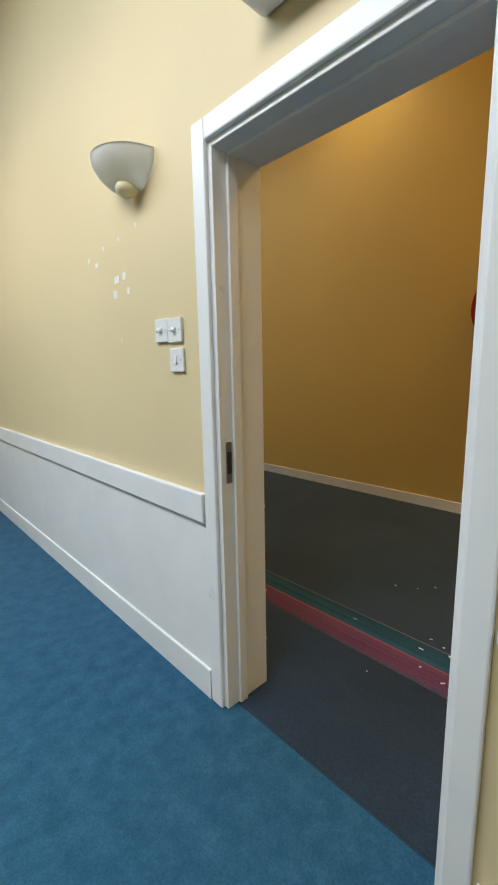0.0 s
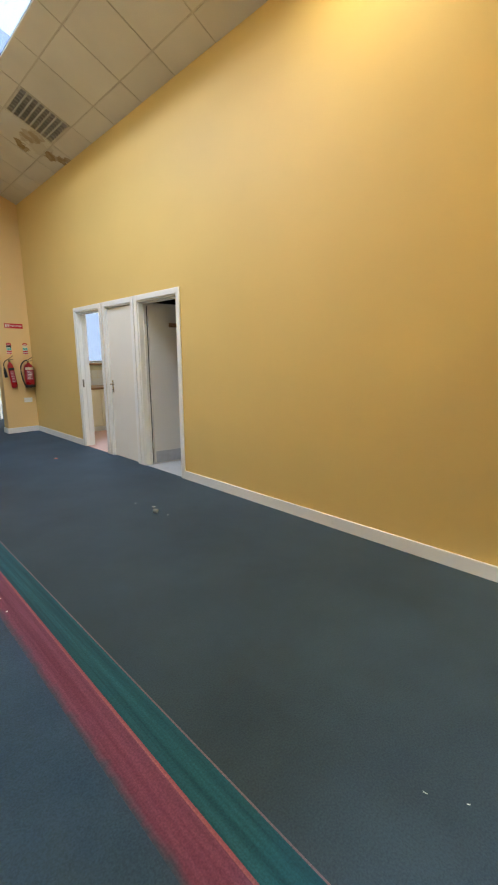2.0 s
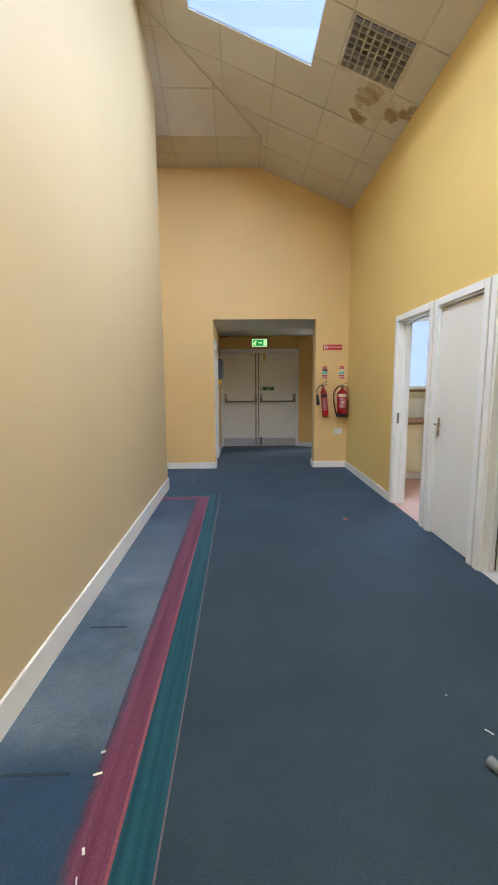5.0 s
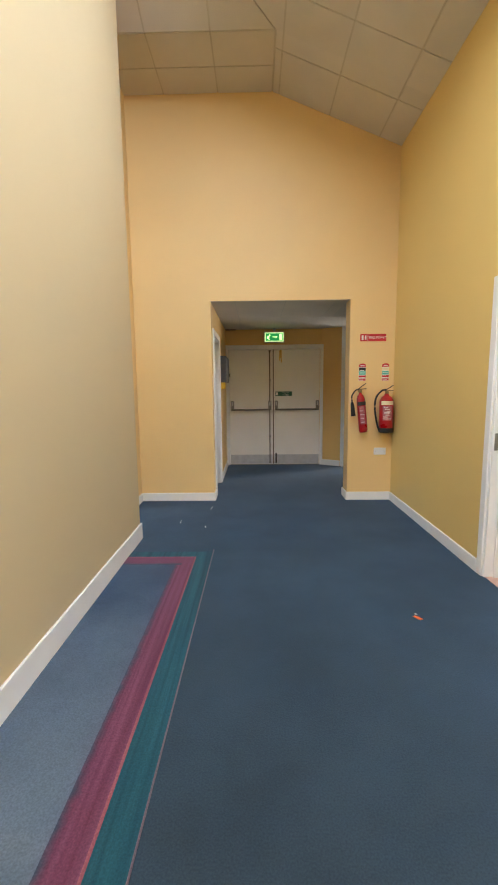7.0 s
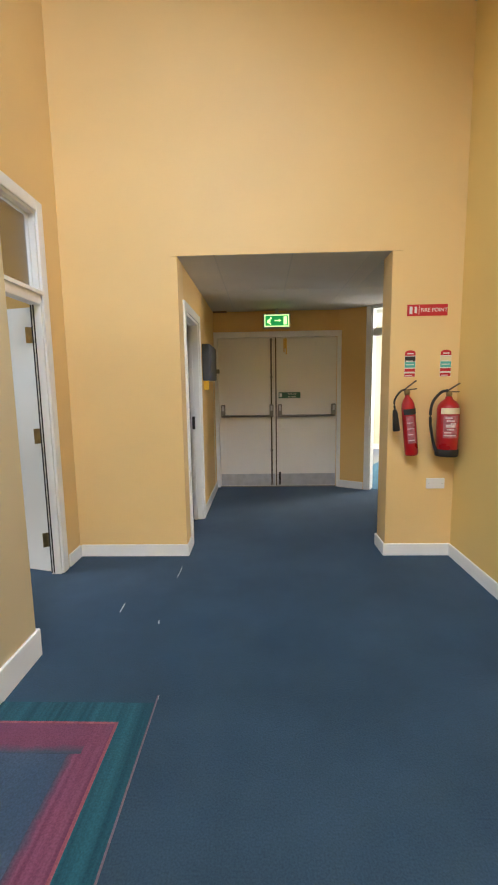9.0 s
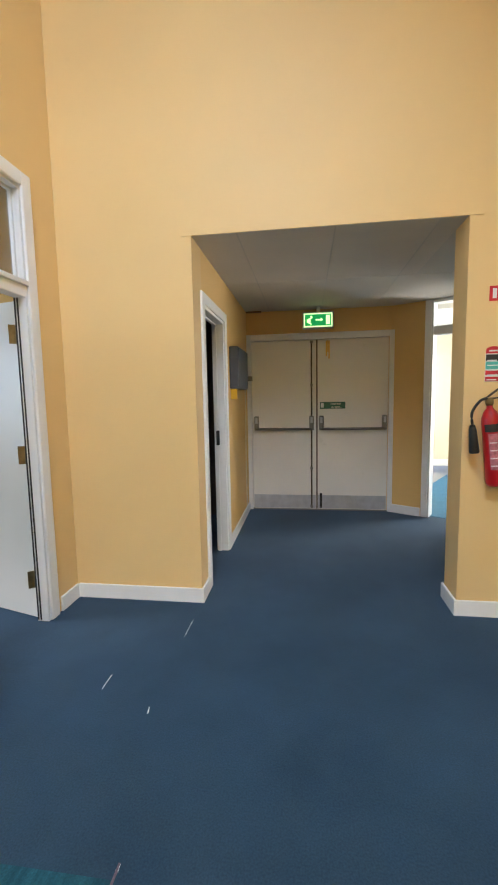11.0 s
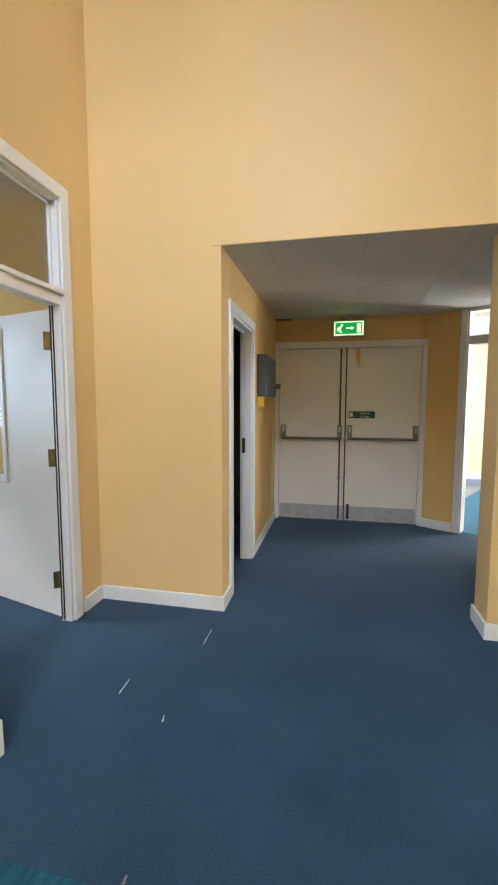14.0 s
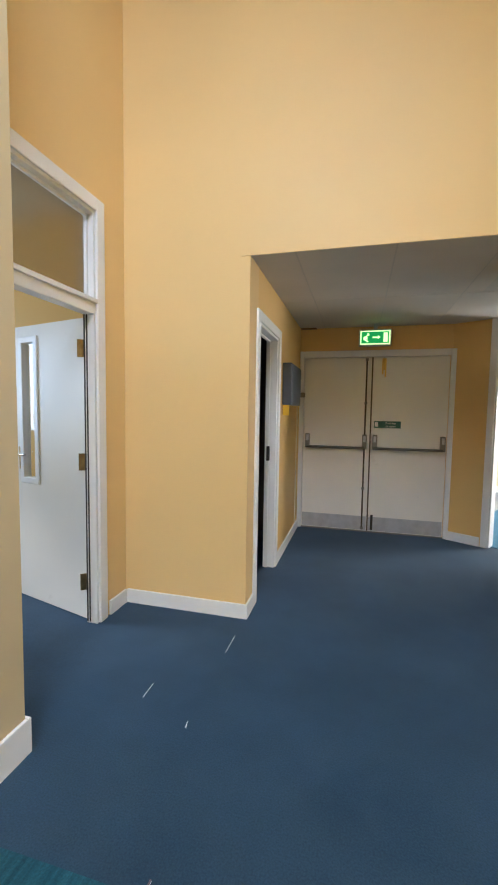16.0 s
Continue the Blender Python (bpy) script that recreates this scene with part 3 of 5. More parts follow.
solid("floor_bright_room", moved(bx((0.0, 0.06, -0.02), (3.6, 4.6, 0.004)), SKEW), CARPET_HALL, "bright blue carpet in the sunlit side room", "carpet", kind="structure")

# daylight backdrop outside the windows and ground under the building
solid("ground", bx((-80, -80, -0.4), (80, 80, -0.15)), CONCRETE, "flat paved ground outside", "ground", kind="structure")


# ---- skirtings, rails and carpet bands ----
def skirting(name, lo, hi, axis, face):
    """A skirting board with a rounded top edge; axis it runs along, face the side that shows."""
    bm = bx(lo, hi, 0.0)
    top = [e for e in bm.edges if all(abs(v.co.z - hi[2]) < 1e-5 for v in e.verts)]
    bmesh.ops.bevel(bm, geom=top, offset=0.006, segments=2, affect="EDGES", profile=0.5)
    return solid(name, bm, WHITE, "white gloss painted skirting board", "baseboard", kind="structure")


SK = 0.1
skirting("baseboard_west", (X_L, 0.72, 0), (X_L + 0.016, Y_W, 0.15), "y", 1)
skirting("baseboard_west_end", (-0.39, Y_W, 0), (X_L + 0.016, Y_W + 0.016, 0.15), "x", 1)
skirting("baseboard_west_behind", (X_L, -2.5, 0), (X_L + 0.016, -0.27, 0.15), "y", 1)
skirting("baseboard_east_a", (X_R - 0.016, -2.5, 0), (X_R, 4.04, SK), "y", -1)
skirting("baseboard_east_b", (X_R - 0.016, 6.755, 0), (X_R, Y_END, SK), "y", -1)
skirting("baseboard_end_a", (-0.374, Y_END - 0.016, 0), (0.531, Y_END, SK), "x", -1)
skirting("baseboard_end_b", (2.134, Y_END - 0.016, 0), (X_R - 0.016, Y_END, SK), "x", -1)
skirting("baseboard_opening_a", (0.515, Y_END, 0), (0.531, 8.985, SK), "y", 1)
skirting("baseboard_opening_b", (2.134, Y_END, 0), (2.15, 9.046, SK), "y", -1)
skirting("baseboard_recess", (-0.39, 8.585, 0), (-0.374, Y_END - 0.016, SK), "y", 1)
skirting("baseboard_passage", (0.515, 9.84, 0), (0.531, 11.17, SK), "y", 1)
skirting("baseboard_exit", (2.26, 11.16, 0), (2.27, 11.19, SK), "x", -1)
b = skirting("baseboard_skew", (0.02, -0.016, 0), (0.36, 0.0, SK), "x", -1)
b.matrix_world = SKEW
skirting("baseboard_bright_room", (2.26, 14.584, 0), (5.4, 14.6, 0.12), "x", -1)
skirting("baseboard_bright_room_east", (5.384, 10.2, 0), (5.4, 14.58, 0.12), "y", -1)
skirting("baseboard_hall", (-0.278, 0.715, 0), (-0.262, 6.9, 0.13), "y", -1)
solid("wainscot_hall", bx((-0.268, 0.715, 0.13), (-0.2605, 6.9, 0.75)), WHITE, "white painted lower wall panel", "wainscot", kind="structure")
bm = bx((-0.286, 0.715, 0.752), (-0.2606, 6.9, 0.865), 0.005)
solid("dado_rail", bm, WHITE, "broad white painted dado rail", "dado rail", kind="structure")
skirting("baseboard_hall_b", (-0.278, -3.0, 0), (-0.262, -0.27, 0.13), "y", -1)
solid("dado_rail_b", bx((-0.286, -3.0, 0.752), (-0.2606, -0.27, 0.865), 0.005), WHITE, "broad white painted dado rail", "dado rail", kind="structure")


def band(name, x0, x1, y0, y1, z, material, label):
    solid(name, bx((x0, y0, -0.01), (x1, y1, z)), material, label, "carpet band", kind="structure")


band("carpet_inlay_near", X_L + 0.017, 0.39, -2.5, 3.362, 0.0043, CARPET_INLAY, "blue carpet along the wall, coloured darker for the doorway's shade")
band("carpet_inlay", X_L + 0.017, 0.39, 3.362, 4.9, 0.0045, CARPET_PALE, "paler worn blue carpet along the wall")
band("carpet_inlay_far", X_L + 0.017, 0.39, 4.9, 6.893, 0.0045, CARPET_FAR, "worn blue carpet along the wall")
band("carpet_band_maroon", 0.39, 0.524, -2.5, 7.036, 0.005, RED_BAND, "faded maroon carpet border band")
band("carpet_band_maroon_b", X_L + 0.017, 0.44, 6.893, 7.036, 0.0054, RED_END, "faded maroon carpet border band")
band("carpet_line_pink", 0.524, 0.536, -2.5, 7.047, 0.0055, PINK_LINE, "thin pink line in the carpet border")
band("carpet_line_pink_b", X_L + 0.017, 0.524, 7.036, 7.047, 0.0055, PINK_LINE, "thin pink line in the carpet border")
band("carpet_band_teal", 0.536, 0.662, -2.5, 7.155, 0.005, TEAL_BAND, "teal striped carpet border band")
band("carpet_band_teal_b", -0.2, 0.536, 7.047, 7.155, 0.0052, TEAL_BAND, "teal striped carpet border band")
band("carpet_line_mauve", 0.662, 0.668, -2.5, 7.2, 0.006, MAUVE_LINE, "thin mauve line at the carpet border's edge")
band("carpet_inlay_doorway", -0.206, X_L + 0.017, -0.17, 0.62, 0.0042, CARPET_INLAY, "blue carpet in the doorway, coloured darker for the shade there")


# ---- doorways: lining, stops, architraves ----
def doorway(name, axis, a0, a1, t0, t1, head, faces, label, m=None, stop=None, w=0.066):
    """A door lining between a0 and a1 in a wall from t0 to t1, with mitred architraves on the given faces ('lo', 'hi')."""
    root = thing(name, (0, 0, 0), label, "door frame", kind="structure")

    def P(a, t, z):
        return (t, a, z) if axis == "y" else (a, t, z)

    def piece(n, lo, hi, bev=0.003):
        l = [min(p, q) for p, q in zip(lo, hi)]
        h = [max(p, q) for p, q in zip(lo, hi)]
        return part(n, bx(l, h, bev), WHITE, root)

    th = 0.024
    piece("jamb", P(a0 - 0.002, t0 - 0.001, 0), P(a0 + th, t1 + 0.001, head))
    piece("jamb", P(a1 - th, t0 - 0.001, 0), P(a1 + 0.002, t1 + 0.001, head))
    piece("head_lining", P(a0 + th, t0 - 0.001, head - th), P(a1 - th, t1 + 0.001, head + 0.002))
    if stop:
        s0, s1 = stop
        piece("door_stop", P(a0 + th, s0, 0), P(a0 + th + 0.013, s1, head - th))
        piece("door_stop", P(a1 - th - 0.013, s0, 0), P(a1 - th, s1, head - th))
        piece("door_stop", P(a0 + th + 0.013, s0, head - th - 0.013), P(a1 - th - 0.013, s1, head - th))
    for f in faces:
        o, i = (t0 - 0.018, t0 + 0.0) if f == "lo" else (t1 + 0.018, t1 - 0.0)
        r = 0.006
        piece("architrave", P(a0 + r - w, o, 0), P(a0 + r, i, head - r + w), 0.006)
        piece("architrave", P(a1 - r, o, 0), P(a1 - r + w, i, head - r + w), 0.006)
        piece("architrave", P(a0 + r, o, head - r), P(a1 - r, i, head - r + w), 0.006)
    if m is not None:
        root.matrix_world = m
    return root


def hinge(parent, place, m, n="hinge", mat=BRASS):
    bm = bx((-0.042, -0.004, -0.055), (0.042, 0.001, 0.055), 0.001)
    joined(bm, lathe([(0.007, -0.05), (0.007, 0.05)], 10, Matrix.Translation((0, -0.006, 0))))
    return part(n, moved(bm, Matrix.Translation(place) @ m), mat, parent, "tarnished brass hinge")


d1 = doorway("door_1_frame", "y", -0.2, 0.65, -0.26, X_L, 2.03, ("lo",), "white painted door lining and architrave of the hall doorway", stop=(-0.205, -0.165))
part("strike_plate", bx((-0.238, 0.6215, 0.915), (-0.213, 0.6265, 1.065), 0.001), DARK_STEEL, d1, "dark worn metal strike plate")
part("strike_hole", bx((-0.236, 0.6195, 0.95), (-0.216, 0.6225, 1.03), 0.001), BLACK, d1)
for z, s in ((0.42, 0.01), (0.78, 0.014), (1.1, 0.02), (1.13, 0.01), (1.42, 0.008), (0.2, 0.012)):
    part("paint_chip", bx((X_L - 0.006, 0.6235, z), (X_L + 0.0015, 0.6262, z + s * 0.7), 0.0005), WHITE, d1, "small chip in the paint")
east = [doorway("door_%d_frame" % (i + 2), "y", a, b, X_R, X_R + 0.14, HEAD, ("lo",), "white painted door lining with flat architrave", stop=(X_R + 0.06, X_R + 0.095)) for i, (a, b) in enumerate(DOORS_R)]
part("strike_plate", bx((X_R + 0.012, DOORS_R[2][1] - 0.028, 0.93), (X_R + 0.036, DOORS_R[2][1] - 0.0225, 1.05), 0.001), DARK_STEEL, east[2], "dark metal strike plate")
pd = doorway("door_5_frame", "y", 9.05, 9.78, 0.415, 0.515, 2.04, ("hi",), "white painted door lining of the dark store", stop=(0.43, 0.455), w=0.075)
part("strike_plate", bx((0.436, 9.728, 0.97), (0.462, 9.757, 1.1), 0.004), BLACK, pd, "dark metal lock plate")
rd = doorway("door_6_frame", "x", 0.43, 1.16, 0.0, 0.14, 2.38, ("lo",), "white painted frame with a fanlight above", m=SKEW)
fl = thing("fanlight_bar", (0, 0, 0), "white painted transom bar under a small fanlight", "transom", kind="structure")
part("bar", bx((0.455, 0.01, 2.02), (1.135, 0.13, 2.11), 0.004), WHITE, fl)
part("pane", bx((0.455, 0.06, 2.112), (1.135, 0.066, 2.354)), PANE, fl).visible_shadow = False
fl.matrix_world = SKEW

# frame of the recess door, with its transom light
ld = doorway("door_4_frame", "y", 7.62, 8.475, -0.465, -0.39, 2.61, ("hi",), "white painted frame with a transom light", w=0.08)
part("transom_bar", bx((-0.463, 7.644, 1.985), (-0.385, 8.451, 2.08), 0.006), WHITE, ld)
part("transom_moulding", bx((-0.384, 7.644, 2.05), (-0.37, 8.47, 2.08), 0.005), WHITE, ld)
part("transom_pane", bx((-0.45, 7.65, 2.08), (-0.444, 8.451, 2.588)), FROST, ld, "dusty transom glass").visible_shadow = False
bm = bx((-0.444, 7.644, 2.08), (-0.425, 8.451, 2.098), 0.003)
bx((-0.444, 7.644, 2.568), (-0.425, 8.451, 2.586), 0.003, bm)
bx((-0.444, 8.433, 2.08), (-0.425, 8.451, 2.586), 0.003, bm)
part("glazing_bead", bm, WHITE, ld)


# black strips stand in for the shade in the hinge-side gaps
for x0 in (-0.464, -0.446):
    part("gap_shade", bx((x0, 8.4485, 0.01), (x0 + 0.009, 8.4525, 1.99)), BLACK, ld, "black strip standing in for the shade in the door gap")
part("gap_shade", bx((X_R + 0.106, 4.89, 0.01), (X_R + 0.113, 4.8975, 2.0)), BLACK, east[0], "black strip standing in for the shade in the door gap")

# ---- door leaves ----
def lever_set(parent, m, mat=CHROME):
    """A lever handle on a back plate, made for a face that looks along local -y."""
    plate = part("back_plate", moved(bx((-0.02, -0.007, -0.085), (0.02, 0.0, 0.085), 0.003), m), mat, parent, "worn chrome back plate")
    bm = lathe([(0.009, 0), (0.009, 0.045)], 12, pose(0, 0, 0.03, 90))
    joined(bm, tube(curve_points([(0, -0.045, 0.03), (0.03, -0.05, 0.032), (0.07, -0.047, 0.028), (0.11, -0.045, 0.03)], 12), 0.008))
    part("lever", moved(bm, m), mat, plate, "chrome lever handle")
    part("keyhole", moved(lathe([(0.008, 0), (0.008, 0.003)], 10, pose(0, -0.007, -0.045, 90)), m), BLACK, plate)
    return plate


def leaf_door(name, m, width, height, label, kick=0.0, glazed=None):
    """A flush leaf: hinge edge at local x = 0, its seen face at local y = 0, 44 mm thick."""
    root = thing(name, (0, 0, 0), label, "door")
    if glazed:
        x0, x1, z0, z1 = glazed
        bm = bx((0, 0, 0.008), (x0, 0.044, height), 0.0)
        bx((x1, 0, 0.008), (width, 0.044, height), 0, bm)
        bx((x0, 0, 0.008), (x1, 0.044, z0), 0, bm)
        bx((x0, 0, z1), (x1, 0.044, height), 0, bm)
        bmesh.ops.remove_doubles(bm, verts=bm.verts[:], dist=1e-5)
        part("leaf", bm, LEAF, root)
        f = bmesh.new()
        for lo, hi in (((x0 - 0.012, -0.012, z0 - 0.03), (x1 + 0.012, 0.05, z0 + 0.012)), ((x0 - 0.012, -0.012, z1 - 0.012), (x1 + 0.012, 0.05, z1 + 0.03)),
                       ((x0 - 0.03, -0.012, z0 - 0.03), (x0 + 0.012, 0.05, z1 + 0.03)), ((x1 - 0.012, -0.012, z0 - 0.03), (x1 + 0.03, 0.05, z1 + 0.03))):
            bx(lo, hi, 0.005, f)
        part("vision_frame", f, WHITE, root)
        part("vision_pane", bx((x0, 0.019, z0), (x1, 0.025, z1)), PANE, root, "clear vision panel").visible_shadow = False
    else:
        part("leaf", bx((0, 0, 0.008), (width, 0.044, height), 0.002), LEAF, root)
    if kick:
        part("kick_plate", bx((0.02, -0.002, 0.02), (width - 0.02, 0.0, kick), 0.0008), ALU, root, "scuffed aluminium kick plate")
    root.matrix_world = m
    return root


# first east door stands open into the closet; its leaf runs away from the corridor
open_leaf = leaf_door("open_door", sits(pose(0, 0, 0, 0, 0, -10), X_R + 0.122, 4.875, 0), 0.77, 2.035, "white painted flush door standing open into the closet", kick=0.17)
for z in (0.2, 1.0, 1.8):
    part("hinge_knuckle", lathe([(0.006, -0.045), (0.006, 0.045)], 10, Matrix.Translation((X_R + 0.102, 4.888, z))), BRASS, open_leaf, "small brass hinge")
bm = bx((0, 0, 0), (0.3, 0.018, 0.05), 0.003)
for k in range(3):
    joined(bm, tube(curve_points([(0.05 + k * 0.1, 0, 0.02), (0.05 + k * 0.1, -0.04, 0.012), (0.05 + k * 0.1, -0.05, 0.035)], 8), 0.004, 6))
hook = solid("coat_rail", bm, WOOD, "dark wooden coat rail fixed on the open door", "coat rail")
hook.matrix_world = sits(pose(0, 0, 0, 0, 0, -11), 3.06, 4.815, 1.755)

# second east door is shut
bm_root = leaf_door("shut_door", sits(pose(0, 0, 0, 0, 0, -90), X_R + 0.018, DOORS_R[1][1] - 0.026, 0), DOORS_R[1][1] - DOORS_R[1][0] - 0.052, 2.02, "white painted flush door, shut, with a chrome lever handle")
lever_set(bm_root, sits(pose(0, 0, 0, 0, 0, -90), X_R + 0.018, DOORS_R[1][1] - 0.07, 0.99))
tbm = bx((-0.004, -0.02, -0.05), (0.004, -0.014, 0.0), 0.001)
part("key", moved(tbm, sits(pose(0, 0, 0, 0, 0, -90), X_R + 0.018, DOORS_R[1][1] - 0.07, 0.94)), STEEL, bm_root)

# recess door stands open into the west room
recess_leaf = leaf_door("glazed_door", sits(pose(0, 0, 0, 0, 0, -15), -1.204, 8.674, 0), 0.75, 1.975, "white painted door with a narrow vision panel, standing open", glazed=(0.08, 0.235, 0.89, 1.87))
lever_set(recess_leaf, sits(pose(0, 0, 0, 0, 0, -15), -1.158, 8.662, 1.04))
for z in (0.27, 1.06, 1.78):
    hinge(ld, (-0.474, 8.468, z), pose(0, 0, 0, 0, 0, 35))


# ---- rooflight, louvre and panel light ----
def on_plane(m_x, m_y, drop=0.0):
    """A pose in the plane of the sloping ceiling: local x runs down the slope, local z points into the roof."""
    return Matrix.Translation((m_x, m_y, z_slope(m_x, m_y) - drop)) @ pose(0, 0, 0, 0, math.degrees(math.atan(SLOPE)), 0)


cosl = math.cos(math.atan(SLOPE))
rl = thing("rooflight", (0, 0, 0), "long rooflight in the sloping ceiling, open to a blue sky", "rooflight", kind="structure")
wx, ly = (SKY[1] - SKY[0]) / cosl / 2, (SKY[3] - SKY[2]) / 2
RL = on_plane((SKY[0] + SKY[1]) / 2, (SKY[2] + SKY[3]) / 2)
for n, lo, hi in (("reveal", (-wx - 0.02, -ly - 0.02, 0.012), (-wx, ly + 0.02, 0.2)), ("reveal", (wx, -ly - 0.02, 0.012), (wx + 0.02, ly + 0.02, 0.2)),
                  ("reveal", (-wx, -ly - 0.02, 0.012), (wx, -ly, 0.2)), ("reveal", (-wx, ly, 0.012), (wx, ly + 0.02, 0.06))):
    part(n, moved(bx(lo, hi, 0.002), RL), WHITE, rl)
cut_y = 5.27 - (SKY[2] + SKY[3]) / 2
part("pane", moved(bx((-wx, cut_y, 0.01), (wx, ly, 0.014)), RL), TINTED, rl, "glass tinted so the lamp behind shows as blue sky").visible_shadow = False
part("pane", moved(bx((-wx, -ly, 0.01), (wx, cut_y, 0.014)), RL), CLEARER, rl, "glass tinted so the lamp behind shows as white cloud").visible_shadow = False


def louvre(name, hole, label, lit):
    root = thing(name, (0, 0, 0), label, "ceiling light")
    cx, cy = (hole[0] + hole[1]) / 2, (hole[2] + hole[3]) / 2
    hw, hl = (hole[1] - hole[0]) / cosl / 2, (hole[3] - hole[2]) / 2
    m = on_plane(cx, cy)
    f = bmesh.new()
    for lo, hi in (((-hw, -hl, -0.004), (-hw + 0.018, hl, 0.05)), ((hw - 0.018, -hl, -0.004), (hw, hl, 0.05)),
                   ((-hw + 0.018, -hl, -0.004), (hw - 0.018, -hl + 0.018, 0.05)), ((-hw + 0.018, hl - 0.018, -0.004), (hw - 0.018, hl, 0.05))):
        bx(lo, hi, 0.002, f)
    part("frame", moved(f, m), TEE, root)
    if lit:
        part("diffuser", moved(bx((-hw + 0.018, -hl + 0.018, 0.012), (hw - 0.018, hl - 0.018, 0.02)), m), TUBE, root, "glowing warm white diffuser")
        return root
    n = 8
    sx, sy = (2 * hw - 0.036) / n, (2 * hl - 0.036) / n
    for k in range(1, n):
        part("blade", moved(bx((-hw + 0.018 + sx * k - 0.009, -hl + 0.018, -0.002), (-hw + 0.018 + sx * k + 0.009, hl - 0.018, 0.04), 0.003), m), LOUVRE_GREY, root)
        part("blade", moved(bx((-hw + 0.018, -hl + 0.018 + sy * k - 0.008, 0.0), (hw - 0.018, -hl + 0.018 + sy * k + 0.008, 0.038), 0.003), m), LOUVRE_GREY, root)
    part("housing", moved(bx((-hw + 0.018, -hl + 0.018, 0.062), (hw - 0.018, hl - 0.018, 0.08)), m), BLACK, root)
    return root


LOUVRE_GREY = surface("dusty_louvre", (0.4, 0.38, 0.34), 0.5, 0.2, vary=0.1, bump=0.0)
louvre("ceiling_louvre", LOUVRE, "square egg-crate ceiling light, switched off", False)
louvre("panel_light", LAMP, "square ceiling light glowing warm white", True)
louvre("panel_light", LAMP_B, "square ceiling light glowing warm white", True)
# ---- exit doors ----
YX = 11.19
ex = thing("exit_door_frame", (0, 0, 0), "white painted frame round a pair of exit doors", "door frame", kind="structure")
for lo, hi in (((0.48, YX - 0.02, 0), (0.565, YX + 0.1, 2.125)), ((2.172, YX - 0.02, 0), (2.258, YX + 0.1, 2.125)), ((0.565, YX - 0.02, 2.05), (2.172, YX + 0.1, 2.125))):
    part("frame_member", bx(lo, hi, 0.005), WHITE, ex)
part("sill", bx((0.565, YX + 0.0, 0), (2.172, YX + 0.1, 0.012), 0.002), DARK_STEEL, ex)
solid("exit_backing", bx((0.4, 11.45, 0), (2.4, 11.5, 2.5)), CONCRETE, "plain outer wall behind the exit doors", "wall", kind="structure")


def exit_leaf(name, x0, x1, label, rods):
    root = thing(name, (0, 0, 0), label, "exit door", "pair of exit doors")
    y = YX + 0.012
    part("leaf", bx((x0, y, 0.014), (x1, y + 0.044, 2.045), 0.002), LEAF, root)
    part("kick_plate", bx((x0 + 0.008, y - 0.002, 0.022), (x1 - 0.008, y, 0.185), 0.0008), ALU, root, "scuffed grey kick plate")
    return root, y


left, y = exit_leaf("exit_door", 0.569, 1.342, "white painted exit door with push bar and bolts", True)
right, y = exit_leaf("exit_door", 1.352, 2.168, "white painted exit door with push bar and green notice", False)


def push_bar(root, x0, x1, box_side):
    bar = part("push_bar", tube([(x0, y - 0.07, 1.0), (x1, y - 0.07, 1.0)], 0.015, 12), DARK_STEEL, root, "grey metal push bar")
    for x in (x0, x1):
        w = 0.026
        part("bar_bracket", bx((x - w, y - 0.06, 0.985), (x + w, y - 0.002, 1.155), 0.008), DARK_STEEL, bar, "grey metal bar bracket")
        part("bracket_cap", bx((x - 0.014, y - 0.064, 1.07), (x + 0.014, y - 0.058, 1.14), 0.002), ALU, bar)


push_bar(left, 0.625, 1.285, 1)
push_bar(right, 1.4, 2.125, 0)
for z0, z1 in ((0.03, 0.985), (1.155, 2.03)):
    rod = part("bolt_rod", tube([(1.285, y - 0.02, z0), (1.285, y - 0.02, z1)], 0.009, 10), BRONZE, left, "long dark bolt rod")
for z in (0.05, 0.52, 1.52, 2.02):
    part("rod_guide", bx((1.268, y - 0.032, z - 0.014), (1.302, y - 0.001, z + 0.014), 0.003), DARK_STEEL, rod)
part("meeting_bar", bx((1.34, y - 0.014, 0.02), (1.356, y - 0.001, 2.045), 0.002), BRONZE, left, "dull metal meeting strip")
part("flush_bolt", bx((1.382, y - 0.014, 0.03), (1.41, y - 0.002, 0.21), 0.003), BLACK, right)
bm = bx((1.452, y - 0.016, 1.85), (1.468, y - 0.002, 2.03), 0.004)
bx((1.482, y - 0.016, 1.82), (1.498, y - 0.002, 2.03), 0.004, bm)
bolt = part("brass_bolt", bm, BRIGHT_BRASS, right, "brass barrel bolt")
part("bolt_pin", tube([(1.475, y - 0.022, 1.9), (1.475, y - 0.022, 2.035)], 0.006, 8), BRIGHT_BRASS, bolt)
notice = thing("push_bar_notice", (1.53, y - 0.002, 1.275), "small green push bar notice on the exit door", "sign")
plate = part("plate", bx((1.385, y - 0.004, 1.235), (1.68, y - 0.0005, 1.315), 0.0008), SIGN_GREEN, notice)
letters("Push bar", 0.034, sits(FACE_S, 1.57, y - 0.0055, 1.292), SIGN_WHITE, plate)
letters("to open", 0.034, sits(FACE_S, 1.57, y - 0.0055, 1.256), SIGN_WHITE, plate)
part("symbol", bx((1.395, y - 0.006, 1.25), (1.43, y - 0.004, 1.302), 0.0005), SIGN_WHITE, plate)

